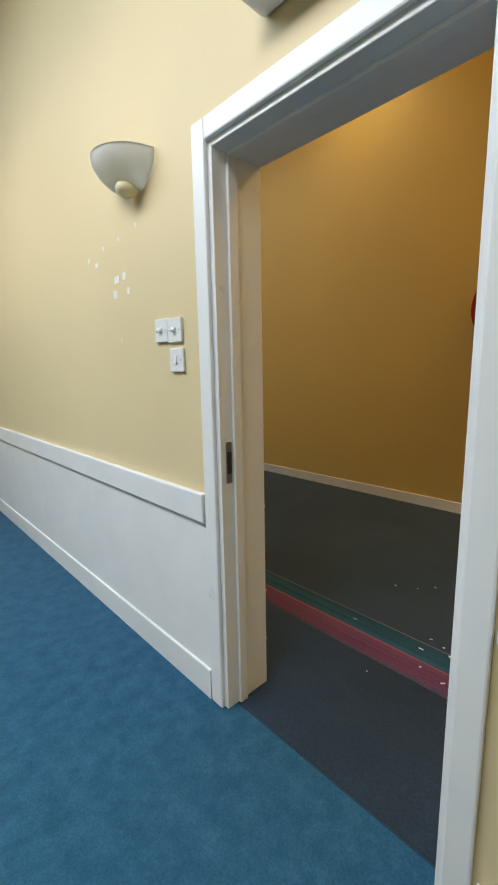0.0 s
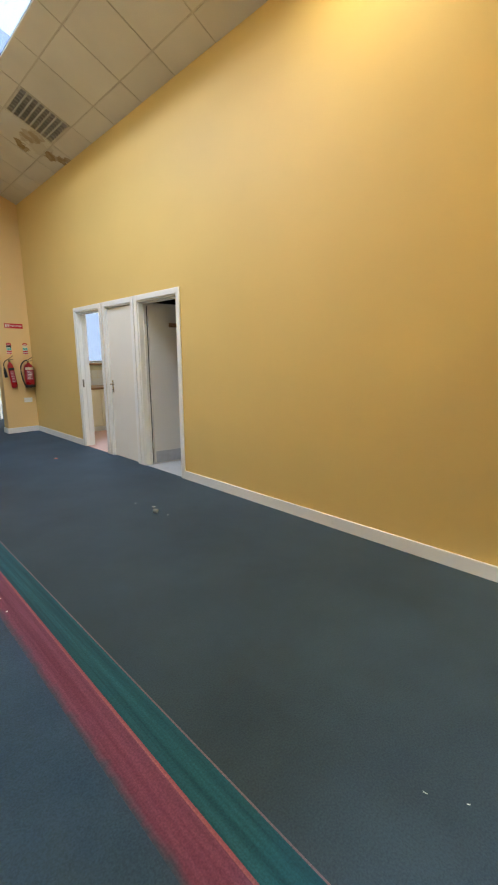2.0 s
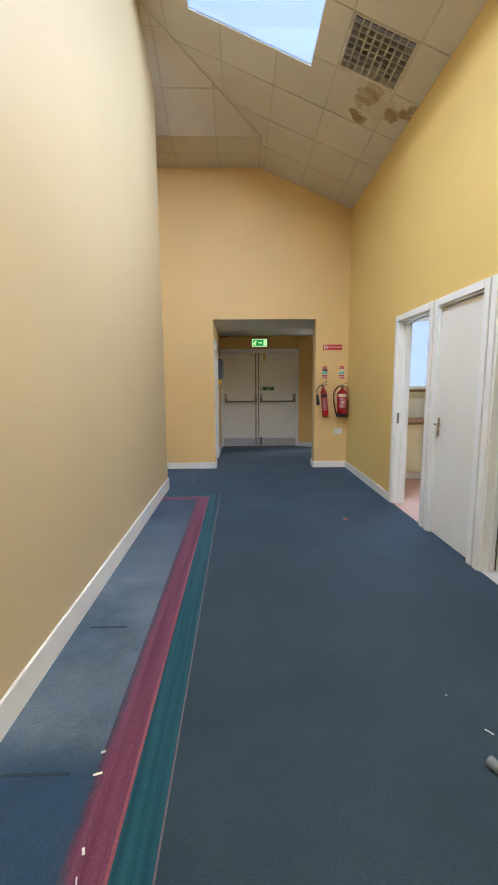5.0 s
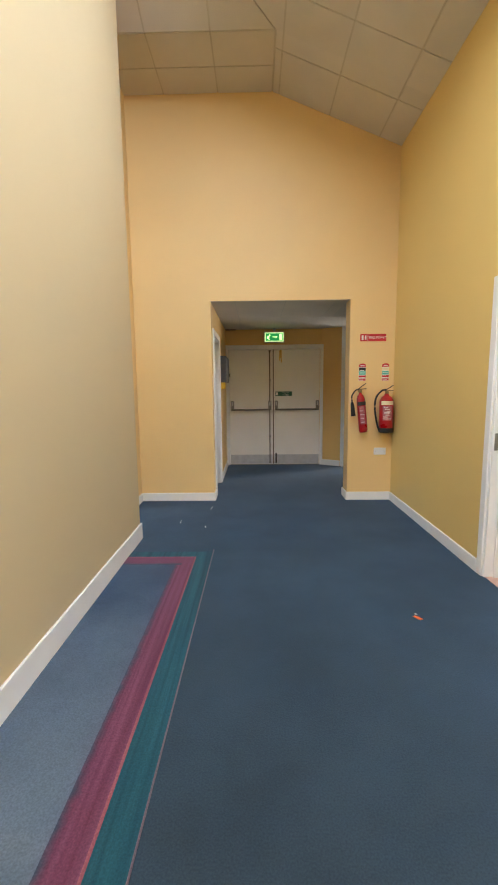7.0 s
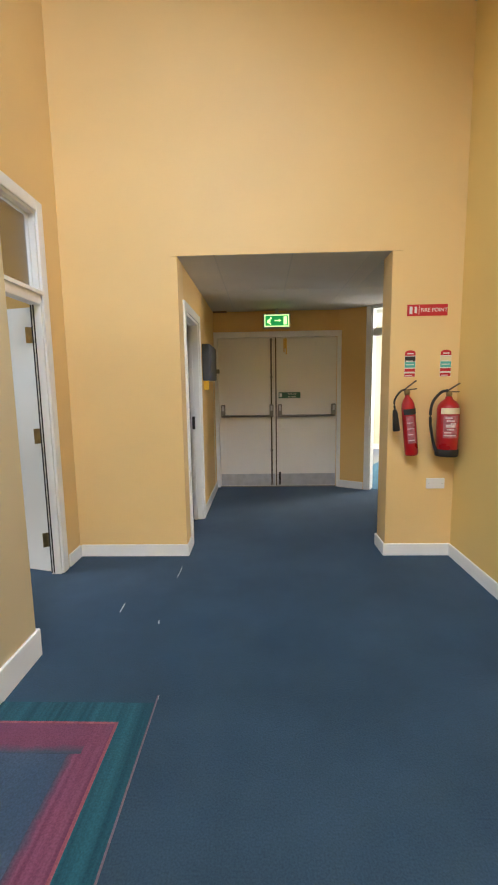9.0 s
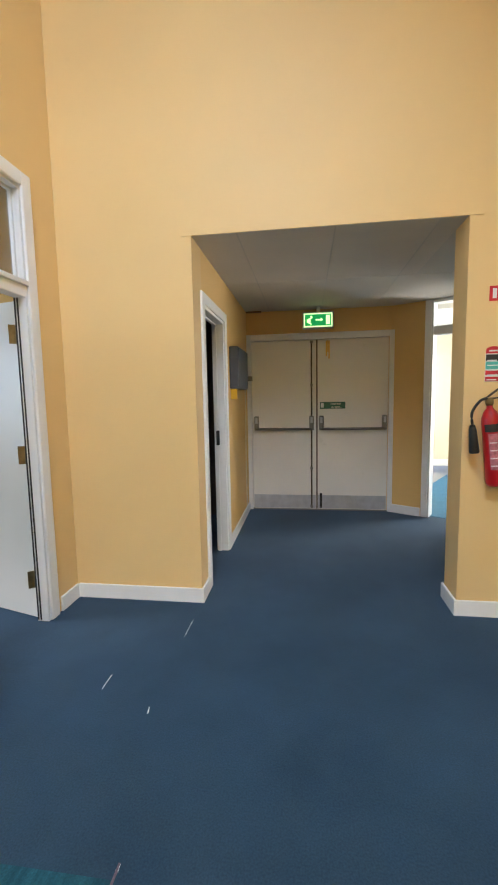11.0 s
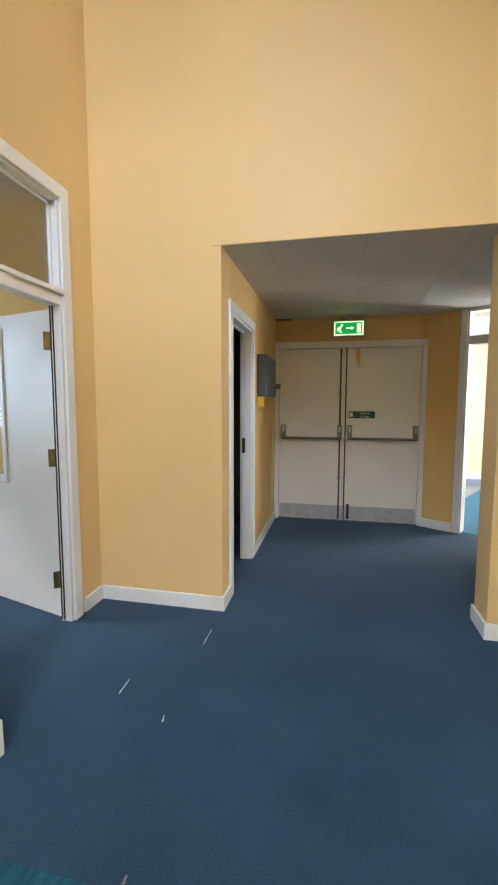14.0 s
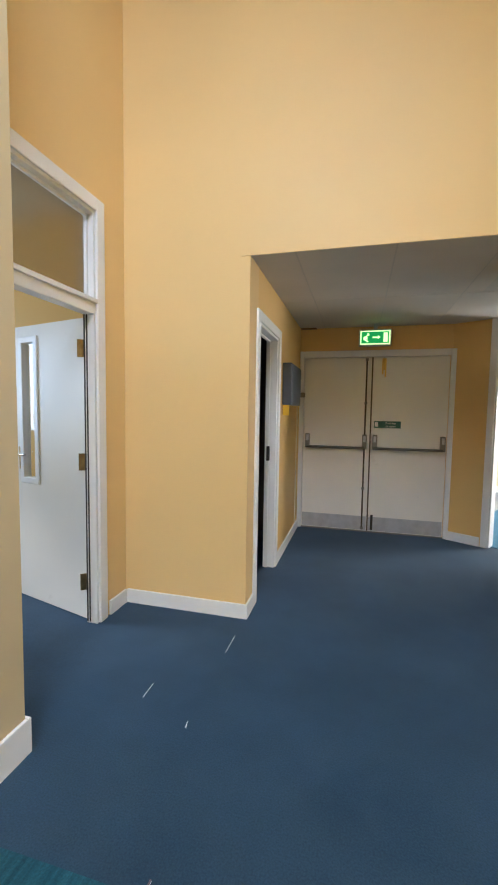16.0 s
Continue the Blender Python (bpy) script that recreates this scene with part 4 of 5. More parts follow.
# lit exit sign on its bracket above the doors
sg = thing("exit_sign", (1.36, 11.02, 2.25), "lit green exit sign with a pale arrow", "exit sign")
YS = 11.0
part("housing", bx((1.185, YS, 2.165), (1.53, YS + 0.06, 2.345), 0.008), STEEL, sg, "pale metal sign box")
part("face", bx((1.2, YS - 0.004, 2.18), (1.515, YS + 0.001, 2.33), 0.001), EXIT_PALE, sg)
panel = part("panel", bx((1.212, YS - 0.007, 2.192), (1.503, YS - 0.003, 2.318), 0.001), EXIT_GREEN, sg)
bm = bx((1.33, YS - 0.01, 2.249), (1.39, YS - 0.006, 2.263))
tri = bmesh.new()
v = [tri.verts.new(c) for c in ((1.385, YS - 0.01, 2.235), (1.415, YS - 0.01, 2.256), (1.385, YS - 0.01, 2.277), (1.385, YS - 0.006, 2.235), (1.415, YS - 0.006, 2.256), (1.385, YS - 0.006, 2.277))]
for f in ((0, 1, 2), (5, 4, 3), (0, 3, 4, 1), (1, 4, 5, 2), (2, 5, 3, 0)):
    tri.faces.new([v[i] for i in f])
joined(bm, tri)
part("arrow", bm, EXIT_PALE, panel)
part("door_symbol", bx((1.445, YS - 0.01, 2.205), (1.487, YS - 0.006, 2.305)), EXIT_PALE, panel)
bm = bx((1.235, YS - 0.01, 2.235), (1.275, YS - 0.006, 2.262))
joined(bm, moved(bx((-0.03, -0.002, -0.007), (0.03, 0.002, 0.007)), Matrix.Translation((1.26, YS - 0.008, 2.225)) @ pose(0, 0, 0, 0, 35, 0)))
joined(bm, moved(bx((-0.028, -0.002, -0.006), (0.028, 0.002, 0.006)), Matrix.Translation((1.27, YS - 0.008, 2.272)) @ pose(0, 0, 0, 0, -30, 0)))
bx((1.272, YS - 0.01, 2.285), (1.29, YS - 0.006, 2.302), 0, bm)
part("symbol", bm, EXIT_PALE, panel)
part("bracket", bx((1.34, YS + 0.02, 2.345), (1.38, YS + 0.05, 2.41), 0.003), STEEL, sg)
part("wall_arm", bx((1.34, YS + 0.06, 2.24), (1.38, 11.19, 2.27), 0.003), STEEL, sg)
sg.location.z -= 0.02

# ---- passage fittings ----
ab = thing("alarm_box", (0.56, 10.35, 1.48), "blue-grey metal control box on the passage wall", "control box")
part("casing", bx((0.515, 10.02, 1.47), (0.6, 10.62, 1.86), 0.008), GREY_BOX, ab)
part("door", bx((0.6, 10.035, 1.485), (0.606, 10.605, 1.845), 0.003), GREY_BOX, ab)
bm = bx((0.515, 10.98, 1.575), (0.6, 11.04, 1.63), 0.006)
solid("wall_sensor", bm, DARK_STEEL, "small metal fitting beside the control box", "sensor")
solid("yellow_tag", bx((0.525, 10.012, 1.37), (0.585, 10.018, 1.468), 0.0008), YELLOW_LABEL, "small yellow label hung on the control box", "label")
bm = tube(curve_points([(0.525, 10.9, 1.58), (0.527, 10.93, 1.3), (0.524, 10.92, 0.7), (0.526, 10.93, 0.12)], 24), 0.006, 6)
solid("wall_cable", bm, SIGN_CREAM, "thin cable running down the passage wall", "cable")
bm = bmesh.new()
for k in range(8):
    a = bx((0.52 + k * 0.022, 11.13 + random.uniform(-0.01, 0.01), 2.377), (0.548 + k * 0.022, 11.18, 2.39), 0.004, bm)
solid("ceiling_stain_edge", bm, WOOD, "dark crumbled edge of a ceiling tile in the corner", "damaged tile")
solid("opening_trim", bx((0.455, Y_END - 0.006, 2.39), (2.225, Y_END + 0.001, 5.15)), PEACH, "painted board over the opening, a little proud of the wall", "trim", kind="structure")


# ---- fire point on the end wall ----
fp = thing("fire_point_sign", (2.42, Y_END, 1.95), "red fire point sign with white lettering", "sign")
plate = part("plate", bx((2.27, Y_END - 0.003, 1.91), (2.575, Y_END - 0.0003, 1.995), 0.0008), SIGN_RED, fp)
letters("FIRE POINT", 0.04, sits(FACE_S, 2.472, Y_END - 0.0045, 1.952), SIGN_WHITE, plate)
part("pictogram", bx((2.287, Y_END - 0.005, 1.925), (2.309, Y_END - 0.003, 1.98), 0.0006), SIGN_WHITE, plate)
part("pictogram", bx((2.325, Y_END - 0.005, 1.93), (2.343, Y_END - 0.003, 1.978), 0.0006), SIGN_WHITE, plate)
part("divider", bx((2.358, Y_END - 0.005, 1.918), (2.361, Y_END - 0.003, 1.987)), SIGN_WHITE, plate)


def id_sign(x, head, label):
    root = thing("extinguisher_notice", (x, Y_END, 1.45), label, "sign", "extinguisher notices")
    plate = part("plate", bx((x - 0.042, Y_END - 0.002, 1.45), (x + 0.042, Y_END - 0.0003, 1.612), 0.0006), SIGN_WHITE, root)
    arch = bmesh.new()
    rim = [(0.04, 1.612), (0.04, 1.632)] + [(0.04 * math.cos(radians(k)), 1.632 + 0.022 * math.sin(radians(k))) for k in range(15, 180, 15)] + [(-0.04, 1.632), (-0.04, 1.612)]
    front = [arch.verts.new((x + u, Y_END - 0.0035, v)) for u, v in rim]
    back = [arch.verts.new((x + u, Y_END - 0.0004, v)) for u, v in rim]
    arch.faces.new(front)
    for i in range(len(rim)):
        k = (i + 1) % len(rim)
        arch.faces.new((front[i], back[i], back[k], front[k]))
    bmesh.ops.recalc_face_normals(arch, faces=arch.faces[:])
    part("arched_head", arch, SIGN_RED, plate, "arched red head of the notice")
    part("head_text", bx((x - 0.024, Y_END - 0.0048, 1.624), (x + 0.024, Y_END - 0.0034, 1.632)), SIGN_WHITE, plate)
    for n, a, b, m in (("type_band", 1.568, 1.607, head), ("teal_band", 1.522, 1.565, SIGN_TEAL), ("red_band", 1.488, 1.515, SIGN_RED), ("red_band", 1.452, 1.478, SIGN_RED)):
        part(n, bx((x - 0.04, Y_END - 0.0035, a), (x + 0.04, Y_END - 0.002, b)), m, plate)
    for k in range(5):
        part("text_line", bx((x - 0.033, Y_END - 0.0048, 1.457 + k * 0.028), (x + 0.02 + 0.01 * (k % 2), Y_END - 0.0034, 1.463 + k * 0.028)), SIGN_WHITE, plate)


id_sign(2.305, BLACK, "red, black and teal notice above the slim extinguisher")
id_sign(2.578, SIGN_CREAM, "red, cream and teal notice above the broad extinguisher")


def extinguisher(name, x, z0, r, h, label, foot, lean):
    """A wall-hung extinguisher: body, shoulder, valve, handles, hose."""
    yc = Y_END - r - 0.02
    root = thing(name, (x, yc, z0), label, "fire extinguisher", "extinguishers at the fire point")
    M = Matrix.Translation((x, yc, z0)) @ pose(0, 0, 0, 0, lean, 0)
    prof = [(r * 0.86, 0), (r, 0.02), (r, h * 0.82), (r * 0.93, h * 0.88), (r * 0.7, h * 0.95), (r * 0.34, h), (r * 0.3, h + 0.02)]
    part("cylinder", lathe(prof, 32, M), RED, root)
    valve = part("valve", lathe([(0.018, h + 0.015), (0.022, h + 0.03), (0.022, h + 0.05), (0.012, h + 0.06)], 14, M), BRASS, root, "brass valve head")
    part("carry_handle", moved(joined(bx((-0.02, -0.012, h + 0.05), (0.075, 0.012, h + 0.058), 0.003), moved(bx((-0.01, -0.012, -0.004), (0.09, 0.012, 0.004), 0.003), Matrix.Translation((0, 0, h + 0.07)) @ pose(0, 0, 0, 0, -32, 0))), M), BRONZE, valve, "black squeeze handle")
    part("wall_bracket", bx((x - 0.03, Y_END - 0.03, z0 + h * 0.7), (x + 0.03, Y_END - 0.0005, z0 + h * 0.78), 0.003), DARK_STEEL, root)
    return root, M


slim, M = extinguisher("fire_extinguisher", 2.318, 0.845, 0.05, 0.455, "slim red fire extinguisher with a black horn hung on the wall", False, -6)
hose = part("hose", moved(tube(curve_points([(-0.015, -0.01, 0.515), (-0.06, -0.02, 0.5), (-0.105, -0.02, 0.44), (-0.108, -0.02, 0.36)], 16), 0.008, 8), M), BLACK, slim, "black hose")
part("horn", lathe([(0.014, 0), (0.02, 0.03), (0.028, 0.16), (0.024, 0.165)], 18, M @ Matrix.Translation((-0.108, -0.02, 0.37)) @ pose(0, 0, 0, 180, 0, 0)), BLACK, hose, "black discharge horn")


def wrap(r, a0, a1, z0, z1, segs=14):
    """A label wrapped round a cylinder between two angles."""
    b = bmesh.new()
    rows = []
    for rr in (r, r + 0.0015):
        rows.append([[b.verts.new((rr * math.cos(radians(a0 + (a1 - a0) * i / segs)), rr * math.sin(radians(a0 + (a1 - a0) * i / segs)), z)) for i in range(segs + 1)] for z in (z0, z1)])
    for i in range(segs):
        b.faces.new((rows[1][0][i], rows[1][0][i + 1], rows[1][1][i + 1], rows[1][1][i]))
    return b


LABEL_PINK = surface("faded_print", (0.42, 0.13, 0.15), 0.45, vary=0.4, scale=45, bump=0.0)
LABEL_WHITE = surface("worn_white_print", (0.72, 0.6, 0.6), 0.45, vary=0.3, scale=60, bump=0.0)
slim_label = part("label", moved(wrap(0.0515, -130, -65, 0.1, 0.31), M), LABEL_PINK, slim, "faded printed label")
part("black_band", moved(wrap(0.0517, -150, -30, 0.32, 0.365), M), BLACK, slim)
broad, M = extinguisher("fire_extinguisher", 2.572, 0.868, 0.08, 0.41, "broad red fire extinguisher with a black foot hung on the wall", True, 0)
part("foot", lathe([(0.08, -0.025), (0.084, -0.015), (0.084, 0.02), (0.081, 0.03)], 32, M), BLACK, broad, "black plastic foot")
hose = part("hose", moved(tube(curve_points([(-0.015, -0.01, 0.475), (-0.07, -0.02, 0.46), (-0.13, -0.02, 0.38), (-0.14, -0.02, 0.25), (-0.115, -0.02, 0.1), (-0.095, -0.02, 0.03)], 26), 0.011, 8), M), BLACK, broad, "black rubber hose")
part("nozzle", lathe([(0.013, 0), (0.013, 0.05), (0.009, 0.06)], 12, M @ Matrix.Translation((-0.1, -0.02, 0.05)) @ pose(0, 0, 0, 0, 160, 0)), BLACK, hose)
part("cream_band", moved(wrap(0.0812, -150, -40, 0.3, 0.345), M), SIGN_CREAM, broad, "cream printed band")
broad_label = part("label", moved(wrap(0.0812, -135, -60, 0.12, 0.29), M), LABEL_PINK, broad, "faded printed label")
for k, (a0, a1) in enumerate(((-130, -70), (-128, -95), (-116, -82), (-122, -104), (-100, -72), (-118, -80), (-126, -92))):
    part("print_line", moved(wrap(0.0835, a0, a1, 0.135 + k * 0.022, 0.144 + k * 0.022), M), LABEL_WHITE, broad_label)
part("print_block", moved(wrap(0.0836, -122, -75, 0.2, 0.222), M), LABEL_WHITE, broad_label)
for k in range(4):
    part("print_line", moved(wrap(0.053, -125, -75 - 8 * (k % 2), 0.12 + k * 0.045, 0.127 + k * 0.045), Matrix.Translation((2.318, Y_END - 0.07, 0.845)) @ pose(0, 0, 0, 0, -6, 0)), LABEL_WHITE, slim_label)
sp = thing("blank_plate", (2.535, Y_END, 0.6), "white plastic cover plate on the end wall", "cover plate")
part("plate", bx((2.465, Y_END - 0.012, 0.56), (2.61, Y_END - 0.0005, 0.645), 0.004), PLASTIC, sp)
for dx in (0.02, 0.125):
    part("screw", lathe([(0.004, 0), (0.004, 0.0015)], 8, sits(pose(0, 0, 0, 90), 2.465 + dx, Y_END - 0.012, 0.602)), STEEL, sp)

# ---- hose reel on the east wall ----
RY, RZ, RXX = 0.48, 1.765, X_R
PIPE = surface("stained_pipe", (0.24, 0.17, 0.1), 0.55, 0.4, vary=0.25, scale=40, bump=0.05)
hr = thing("hose_reel", (RXX, RY, RZ), "round red fire hose reel with a black hub on the wall", "hose reel")
HM = sits(pose(0, 0, 0, 0, -90, 0), RXX, RY, RZ)        # local z points away from the wall
disc = part("front_disc", lathe([(0.0, 0.15), (0.095, 0.15), (0.11, 0.157), (0.15, 0.157), (0.16, 0.166), (0.285, 0.172), (0.302, 0.18), (0.312, 0.176), (0.314, 0.165), (0.3, 0.155), (0.0, 0.146)], 64, HM), RED, hr)
part("back_disc", lathe([(0.0, 0.02), (0.3, 0.02), (0.312, 0.03), (0.312, 0.042), (0.29, 0.05), (0.0, 0.05)], 64, HM), RED, hr)
bm = bmesh.new()
for k in range(5):
    joined(bm, lathe([(0.24, 0.05 + k * 0.02), (0.275, 0.052 + k * 0.02), (0.285, 0.06 + k * 0.02), (0.275, 0.068 + k * 0.02), (0.24, 0.07 + k * 0.02)], 40, HM))
part("coiled_hose", bm, RED_DARK, hr, "dark red coiled hose")
hub = part("hub", lathe([(0.0, 0.158), (0.098, 0.158), (0.108, 0.166), (0.108, 0.19), (0.1, 0.2), (0.0, 0.203)], 40, HM), BLACK, hr, "black plastic hub with worn print")
for lo, hi in (((-0.045, -0.03, 0.203), (0.045, -0.02, 0.2045)), ((-0.05, 0.0, 0.203), (0.03, 0.012, 0.2045)), ((-0.03, -0.06, 0.203), (0.01, -0.045, 0.2045)), ((-0.04, 0.03, 0.203), (-0.005, 0.06, 0.2045))):
    part("worn_print", moved(bx(lo, hi), HM), DARK_STEEL, hub)
for u in (0.012, 0.03):
    part("hub_rib", moved(bx((-0.085, u - 0.004, 0.2), (0.07, u + 0.004, 0.211), 0.003), HM), BLACK, hub)
part("white_dot", moved(bx((0.06, -0.01, 0.2), (0.08, 0.01, 0.2035)), HM), SIGN_WHITE, hub)
part("yellow_label", moved(bx((-0.035, 0.175, 0.169), (0.045, 0.235, 0.1735), 0.0005), HM), YELLOW_LABEL, disc, "yellow sticker")
part("paper_label", moved(bx((-0.245, -0.075, 0.169), (-0.15, 0.06, 0.1735), 0.0005), HM), PAPER, disc, "plain paper label")
part("wall_arm", bx((RXX - 0.03, RY - 0.04, RZ - 0.1), (RXX, RY + 0.04, RZ + 0.1), 0.004), RED, hr)
bm = tube([(RXX - 0.06, RY - 0.01, RZ - 0.29), (RXX - 0.06, RY - 0.012, RZ - 0.62)], 0.016, 12)
joined(bm, lathe([(0.024, 0), (0.024, 0.03)], 6, Matrix.Translation((RXX - 0.06, RY - 0.01, RZ - 0.38))))
joined(bm, lathe([(0.026, 0), (0.028, 0.03), (0.02, 0.05)], 12, Matrix.Translation((RXX - 0.06, RY - 0.012, RZ - 0.65))))
pipe = part("supply_pipe", bm, PIPE, hr, "worn brown metal supply pipe")
bm = tube([(RXX - 0.06, RY - 0.01, RZ - 0.52), (RXX - 0.11, RY + 0.01, RZ - 0.52)], 0.009, 8)
joined(bm, lathe([(0.03, 0), (0.033, 0.006), (0.03, 0.012)], 16, sits(pose(0, 0, 0, 0, -90, 0), RXX - 0.11, RY + 0.01, RZ - 0.52)))
part("stop_valve", bm, RED_DARK, pipe, "red valve wheel")
part("hose_tail", tube(curve_points([(RXX - 0.1, RY - 0.28, RZ - 0.08), (RXX - 0.1, RY - 0.28, RZ - 0.24), (RXX - 0.08, RY - 0.34, RZ - 0.29), (RXX - 0.06, RY - 0.45, RZ - 0.26), (RXX - 0.05, RY - 0.52, RZ - 0.22)], 30), 0.014, 10), RED_DARK, hr, "dark red hose end")
nozzle = part("nozzle", tube([(RXX - 0.07, RY - 0.38, RZ - 0.285), (RXX - 0.055, RY - 0.5, RZ - 0.265)], 0.016, 12), STEEL, hr, "grey metal hose nozzle")
part("nozzle_ring", tube([(RXX - 0.075, RY - 0.355, RZ - 0.288), (RXX - 0.072, RY - 0.375, RZ - 0.286)], 0.02, 12), STEEL, nozzle)
part("nozzle_lever", moved(bx((-0.02, -0.06, -0.02), (0.02, 0.06, 0.02), 0.012), sits(pose(0, 0, 0, -38, 0, 0), RXX - 0.07, RY - 0.47, RZ - 0.2)), SIGN_RED, nozzle, "bright red nozzle lever")
part("nozzle_bracket", bx((RXX - 0.06, RY - 0.52, RZ - 0.29), (RXX, RY - 0.49, RZ - 0.24), 0.004), STEEL, hr, "small metal nozzle bracket")
so = thing("wall_socket", (X_R, 0.0, 0.49), "white plastic double socket on the yellow wall", "socket")
part("plate", bx((X_R - 0.012, -0.12, 0.45), (X_R - 0.0005, 0.025, 0.535), 0.004), PLASTIC, so)
for dy in (-0.085, -0.015):
    part("switch", bx((X_R - 0.016, dy - 0.008, 0.503), (X_R - 0.011, dy + 0.008, 0.522), 0.002), PLASTIC, so)

# ---- hall side of the doorway ----
wl_ = thing("wall_uplighter", (-0.262, 1.2, 2.12), "grey-white plaster uplighter on the hall wall", "wall light")
cut = bmesh.new()
segs, rings_n = 28, 12
rows = []
for j in range(rings_n + 1):
    u = j / rings_n
    rad = 0.045 + 0.11 * math.sin(u * math.pi / 2) ** 0.8
    z = 2.005 + 0.115 * u ** 1.2
    dep = 0.05 + 0.11 * math.sin(u * math.pi / 2)
    rows.append([cut.verts.new((-0.262 - dep * math.sin(math.pi * i / segs), 1.105 + rad * math.cos(math.pi * i / segs), z)) for i in range(segs + 1)])
for a, c in zip(rows, rows[1:]):
    for i in range(segs):
        cut.faces.new((a[i], a[i + 1], c[i + 1], c[i]))
for f in cut.faces:
    f.smooth = True
bmesh.ops.solidify(cut, geom=cut.faces[:], thickness=0.008)
part("bowl", cut, SHADE, wl_, "tapered plaster bowl, open at the top")
part("lower_glass", lathe([(0.0, 0.0), (0.026, 0.003), (0.038, 0.012), (0.042, 0.028), (0.035, 0.045)], 24, Matrix.Translation((-0.31, 1.085, 1.983))), SIGN_CREAM, wl_, "small cream lower bowl")


def switch(y0, z0, w, label, knobs):
    root = thing("light_switch", (-0.262, y0, z0), label, "light switch", "switches beside the doorway")
    part("plate", bx((-0.272, y0, z0), (-0.2605, y0 + w, z0 + 0.088), 0.003), PLASTIC, root)
    for kind, ky in knobs:
        if kind == "knob":
            part("dimmer_knob", lathe([(0.011, 0), (0.009, 0.012), (0.0, 0.013)], 16, sits(pose(0, 0, 0, 0, -90, 0), -0.272, y0 + ky, z0 + 0.045)), SHADE, root)
        else:
            part("rocker", moved(bx((-0.006, -0.008, -0.016), (0.0, 0.008, 0.016), 0.002), Matrix.Translation((-0.271, y0 + ky, z0 + 0.045)) @ pose(0, 0, 0, 0, 6, 0)), PLASTIC, root)
    for ky in (0.012, w - 0.012):
        part("screw", lathe([(0.003, 0), (0.003, 0.001)], 8, sits(pose(0, 0, 0, 0, -90, 0), -0.272, y0 + ky, z0 + 0.044)), STEEL, root)


switch(0.82, 1.425, 0.088, "white plastic dimmer switch beside the doorway", [("knob", 0.044)])
switch(0.912, 1.43, 0.088, "white plastic dimmer switch beside the doorway", [("knob", 0.044)])
switch(0.815, 1.315, 0.088, "white plastic rocker switch under the dimmers", [("rocker", 0.044)])
for k, (yy, zz, w, h) in enumerate(((1.5, 1.815, 0.035, 0.02), (1.31, 1.72, 0.05, 0.03), (1.24, 1.725, 0.03, 0.03), (1.33, 1.66, 0.04, 0.035), (1.21, 1.66, 0.022, 0.03), (1.3, 1.46, 0.014, 0.014), (1.12, 1.9, 0.014, 0.016), (1.42, 1.87, 0.016, 0.02), (1.27, 1.88, 0.018, 0.014), (1.58, 1.85, 0.02, 0.02))):
    solid("plaster_chip", bx((-0.2622, yy - w / 2, zz - h / 2), (-0.2606, yy + w / 2, zz + h / 2), 0.0006), PLASTER, "pale chip where tape tore the wall paint", "paint chip", "chips in the hall wall")
eb = thing("emergency_light", (-0.3, 0.2, 2.27), "white box light above the hall doorway", "emergency light")
part("case", bx((-0.36, -0.25, 2.215), (-0.262, 0.39, 2.36), 0.012), PLASTIC, eb)
part("diffuser", bx((-0.375, -0.22, 2.23), (-0.36, 0.36, 2.345), 0.01), SHADE, eb)

# ---- kitchen beyond the third east doorway ----
kw = thing("kitchen_window", (3.9, 8.4, 1.28), "bright white-framed window above the worktop", "window", kind="structure")
for lo, hi in (((3.37, 8.41, 1.28), (3.42, 8.49, 2.35)), ((4.45, 8.41, 1.28), (4.5, 8.49, 2.35)), ((3.42, 8.41, 1.28), (4.45, 8.49, 1.33)), ((3.42, 8.41, 2.3), (4.45, 8.49, 2.35))):
    part("window_frame", bx(lo, hi, 0.004), WHITE, kw)
part("window_sill", bx((3.33, 8.3, 1.245), (4.54, 8.42, 1.28), 0.006), WOOD, kw, "brown wooden sill")
part("pane", bx((3.42, 8.45, 1.33), (4.45, 8.456, 2.3)), DIMMING, kw, "bluish glass tinted to dim the lamp behind it").visible_shadow = False
SKYCARD = glow("bright_overcast_sky", (0.72, 0.83, 1.0), 0.85)
solid("backdrop", bx((-55, 60, -1), (65, 60.2, 45)), SKYCARD, "pale bright sky in the distance", "sky", kind="structure")
solid("backdrop_east", bx((65, -60, -1), (65.2, 60, 45)), SKYCARD, "pale bright sky in the distance", "sky", kind="structure")
cu = thing("kitchen_unit", (3.9, 8.0, 0), "pale pink kitchen base unit under a wooden worktop", "base cabinet")
for k in range(3):
    part("door", bx((2.9 + k * 0.62, 7.8, 0.12), (3.5 + k * 0.62, 7.82, 0.8), 0.004), CREAM, cu)
part("carcass", bx((2.83, 7.82, 0.1), (4.88, 8.39, 0.8), 0.003), CREAM, cu)
part("plinth", bx((2.83, 7.86, 0.004), (4.88, 8.38, 0.1), 0.002), WHITE, cu)
solid("worktop", bx((2.83, 7.76, 0.802), (4.89, 8.395, 0.842), 0.005), WOOD, "brown wooden kitchen worktop", "worktop")
bt = thing("splashback", (3.9, 8.39, 0.85), "row of white glazed wall tiles above the worktop", "splashback", kind="structure")
tile_me = mesh_of("tile", bx((-0.073, -0.006, -0.073), (0.073, 0.0, 0.073), 0.002), PLASTIC)
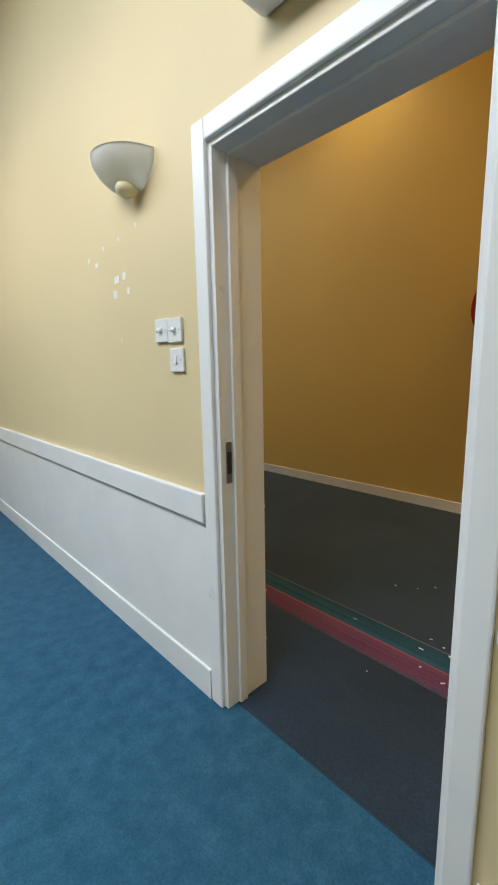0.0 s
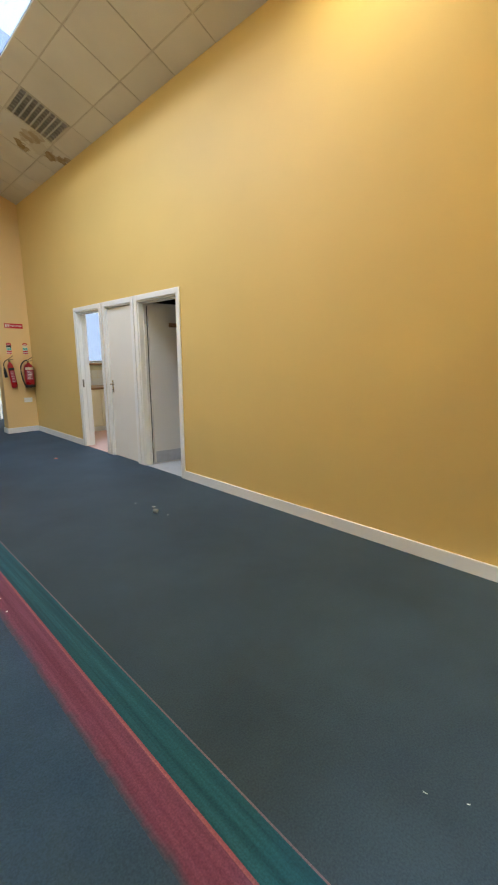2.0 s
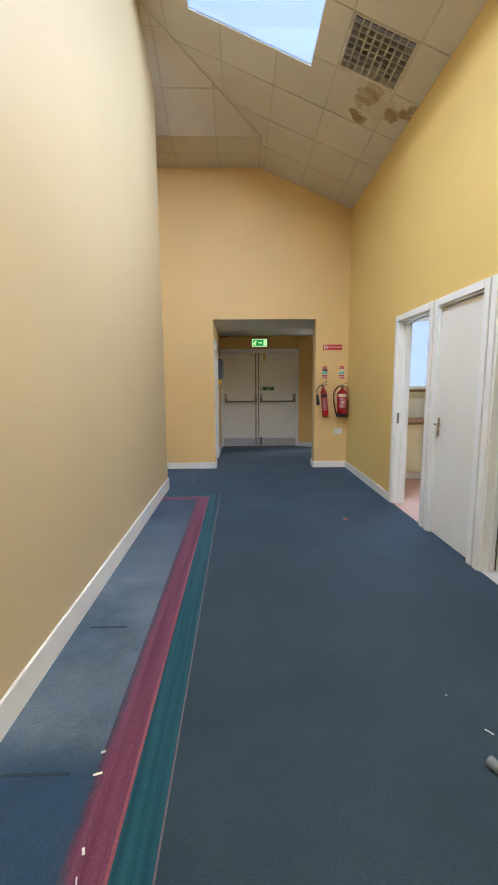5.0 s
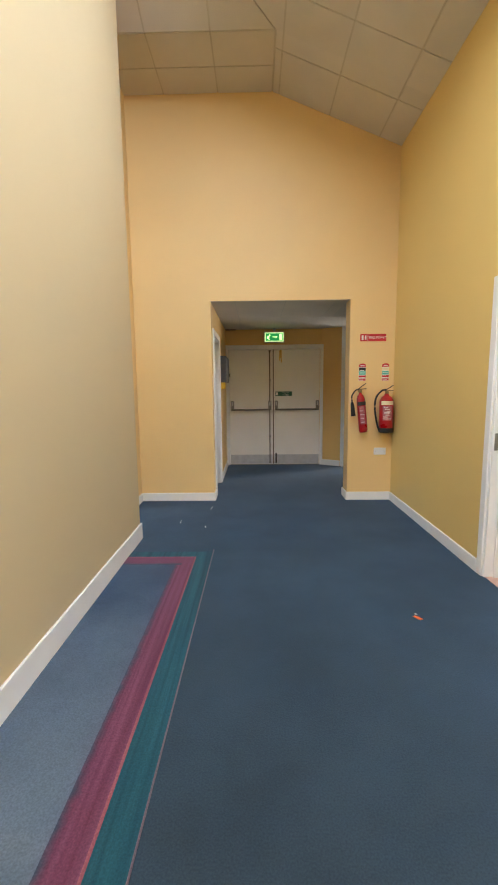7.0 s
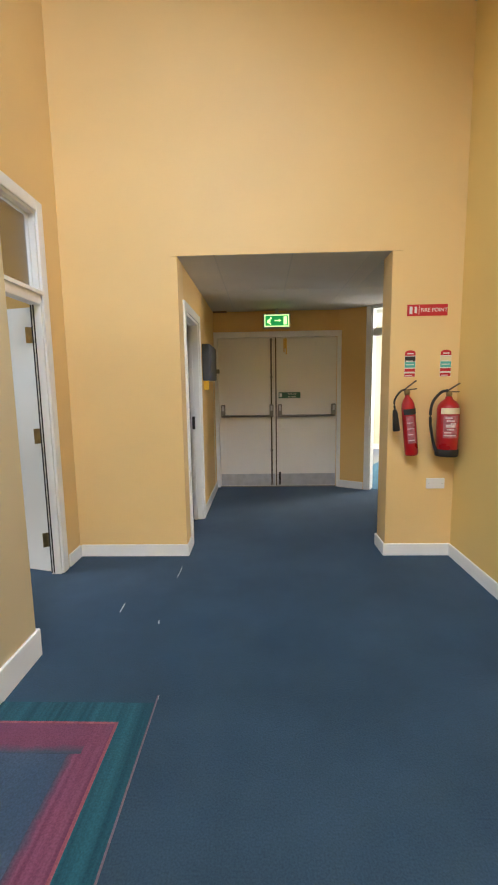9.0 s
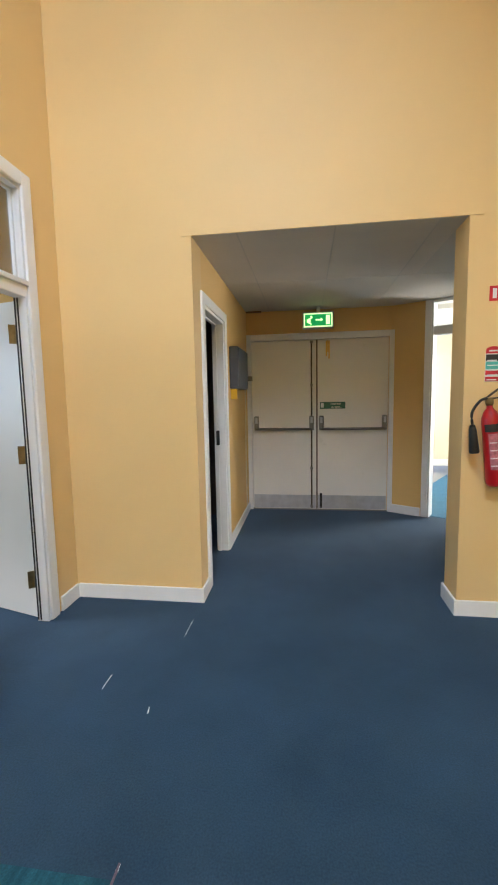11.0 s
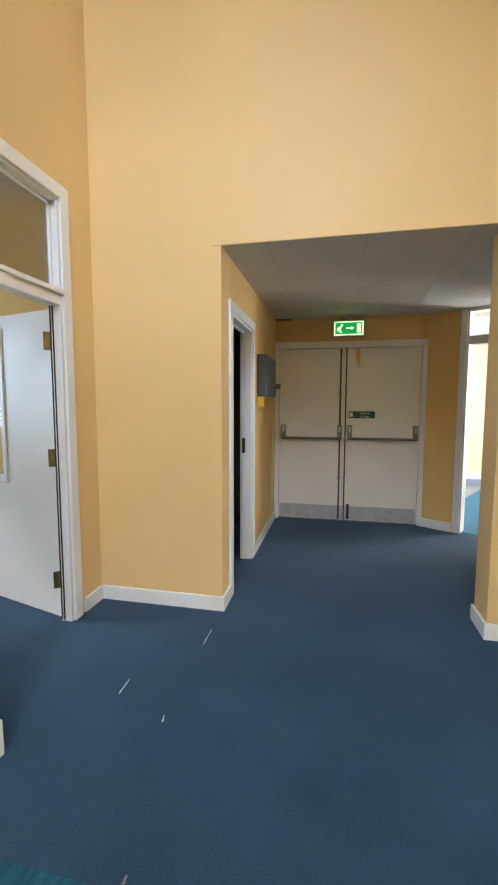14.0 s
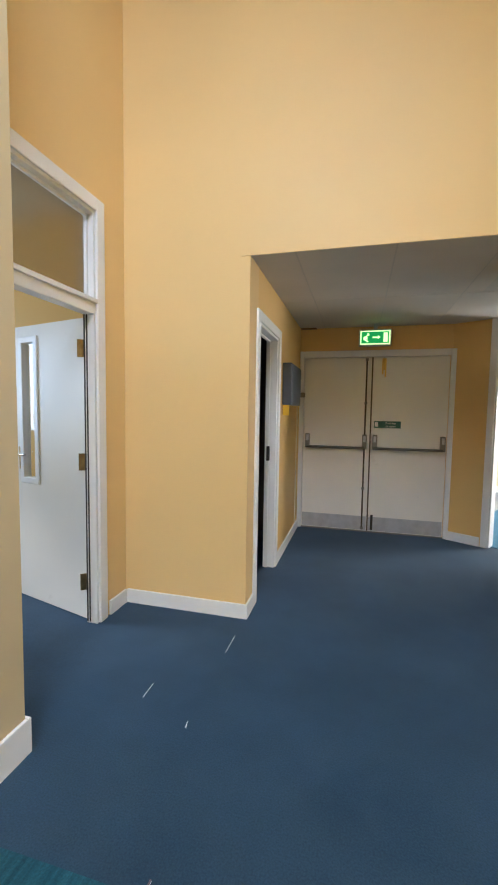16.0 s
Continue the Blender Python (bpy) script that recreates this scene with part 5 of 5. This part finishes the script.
for r in range(2):
    for k in range(13):
        o = new("tile", tile_me)
        o.parent = bt
        o.matrix_parent_inverse = bt.matrix_basis.inverted()
        o.location = (2.93 + k * 0.15, 8.398, 0.92 + r * 0.15)

# ---- litter on the carpet ----
def scrap(x, y, w, l, turn, mat=PAPER, label="small torn white scrap on the carpet", z=0.0):
    w, l = w * 0.6, l * 0.68
    bm = bmesh.new()
    bmesh.ops.create_grid(bm, x_segments=3, y_segments=3, size=0.5)
    for v in bm.verts:
        v.co = Vector((v.co.x * w * random.uniform(0.7, 1.15), v.co.y * l * random.uniform(0.75, 1.1), random.uniform(0.0, 0.004)))
    bmesh.ops.solidify(bm, geom=bm.faces[:], thickness=0.0012)
    ob = solid("scrap", bm, mat, label, "litter", "scraps on the carpet")
    ob.matrix_world = sits(pose(0, 0, 0, 0, 0, turn), x, y, z + 0.0015)
    return ob


E5 = 0.006
for x, y, w, l, a in ((0.6, 0.6, 0.006, 0.022, 30), (1.08, 0.62, 0.005, 0.02, 10), (1.14, 0.51, 0.006, 0.016, 40), (1.225, 0.44, 0.01, 0.018, 60), (1.52, 0.12, 0.008, 0.02, 20),
                      (0.94, 0.06, 0.016, 0.016, 15), (0.72, 0.25, 0.006, 0.022, 20), (0.7, 0.18, 0.018, 0.016, 70), (0.75, 0.11, 0.01, 0.022, 50), (0.61, 0.25, 0.013, 0.032, 5),
                      (0.65, 0.13, 0.024, 0.026, 30), (0.67, -0.07, 0.014, 0.02, 60), (0.49, 0.2, 0.014, 0.018, 15), (0.46, 0.09, 0.01, 0.026, 40), (0.3, 0.35, 0.004, 0.008, 0)):
    scrap(x, y, w, l, a, z=E5 if x < 0.68 else 0)
for x, y, w, l, a in ((0.39, 3.45, 0.03, 0.016, 10), (0.4, 3.36, 0.055, 0.014, 20), (0.44, 3.11, 0.014, 0.03, 20), (0.45, 3.03, 0.008, 0.05, 15), (0.44, 2.94, 0.01, 0.014, 0), (0.44, 2.8, 0.012, 0.03, 25), (0.43, 2.63, 0.018, 0.014, 0)):
    scrap(x, y, w, l, a, z=E5, label="glossy torn tape scrap on the border band")
for x, y, w, l, a in ((1.905, 3.5, 0.012, 0.05, 35), (1.83, 3.7, 0.012, 0.014, 0), (1.88, 3.23, 0.012, 0.014, 0), (2.0, 6.17, 0.02, 0.014, 0), (0.245, 7.96, 0.005, 0.15, 0), (0.515, 8.47, 0.005, 0.25, 0), (0.52, 7.8, 0.009, 0.06, 10), (0.665, 7.19, 0.014, 0.03, 0)):
    scrap(x, y, w, l, a)
scrap(2.0, 6.13, 0.04, 0.08, 40, surface("orange_scrap", (0.8, 0.14, 0.03), 0.5), "small orange scrap on the carpet")
bm = lathe([(0.0, -0.021), (0.015, -0.021), (0.0195, -0.018), (0.0205, -0.014), (0.019, 0.0), (0.0205, 0.014), (0.0195, 0.018), (0.014, 0.021), (0.0, 0.018)], 24, sits(pose(0, 0, 0, 90, 0, 25), 1.825, 3.34, 0.0212))
solid("bottle_cap", bm, surface("dull_pale_metal", (0.26, 0.3, 0.34), 0.4, 0.5, vary=0.15, scale=60), "small dull metal cap lying on the carpet", "litter")
for y0, l in ((4.27, 0.3), (3.36, 0.36)):
    solid("carpet_crease", bx((0.05, y0, 0.003), (0.05 + l * 0.7, y0 + 0.014, 0.0058), 0.001), CARPET, "dark crease across the worn carpet", "carpet crease")
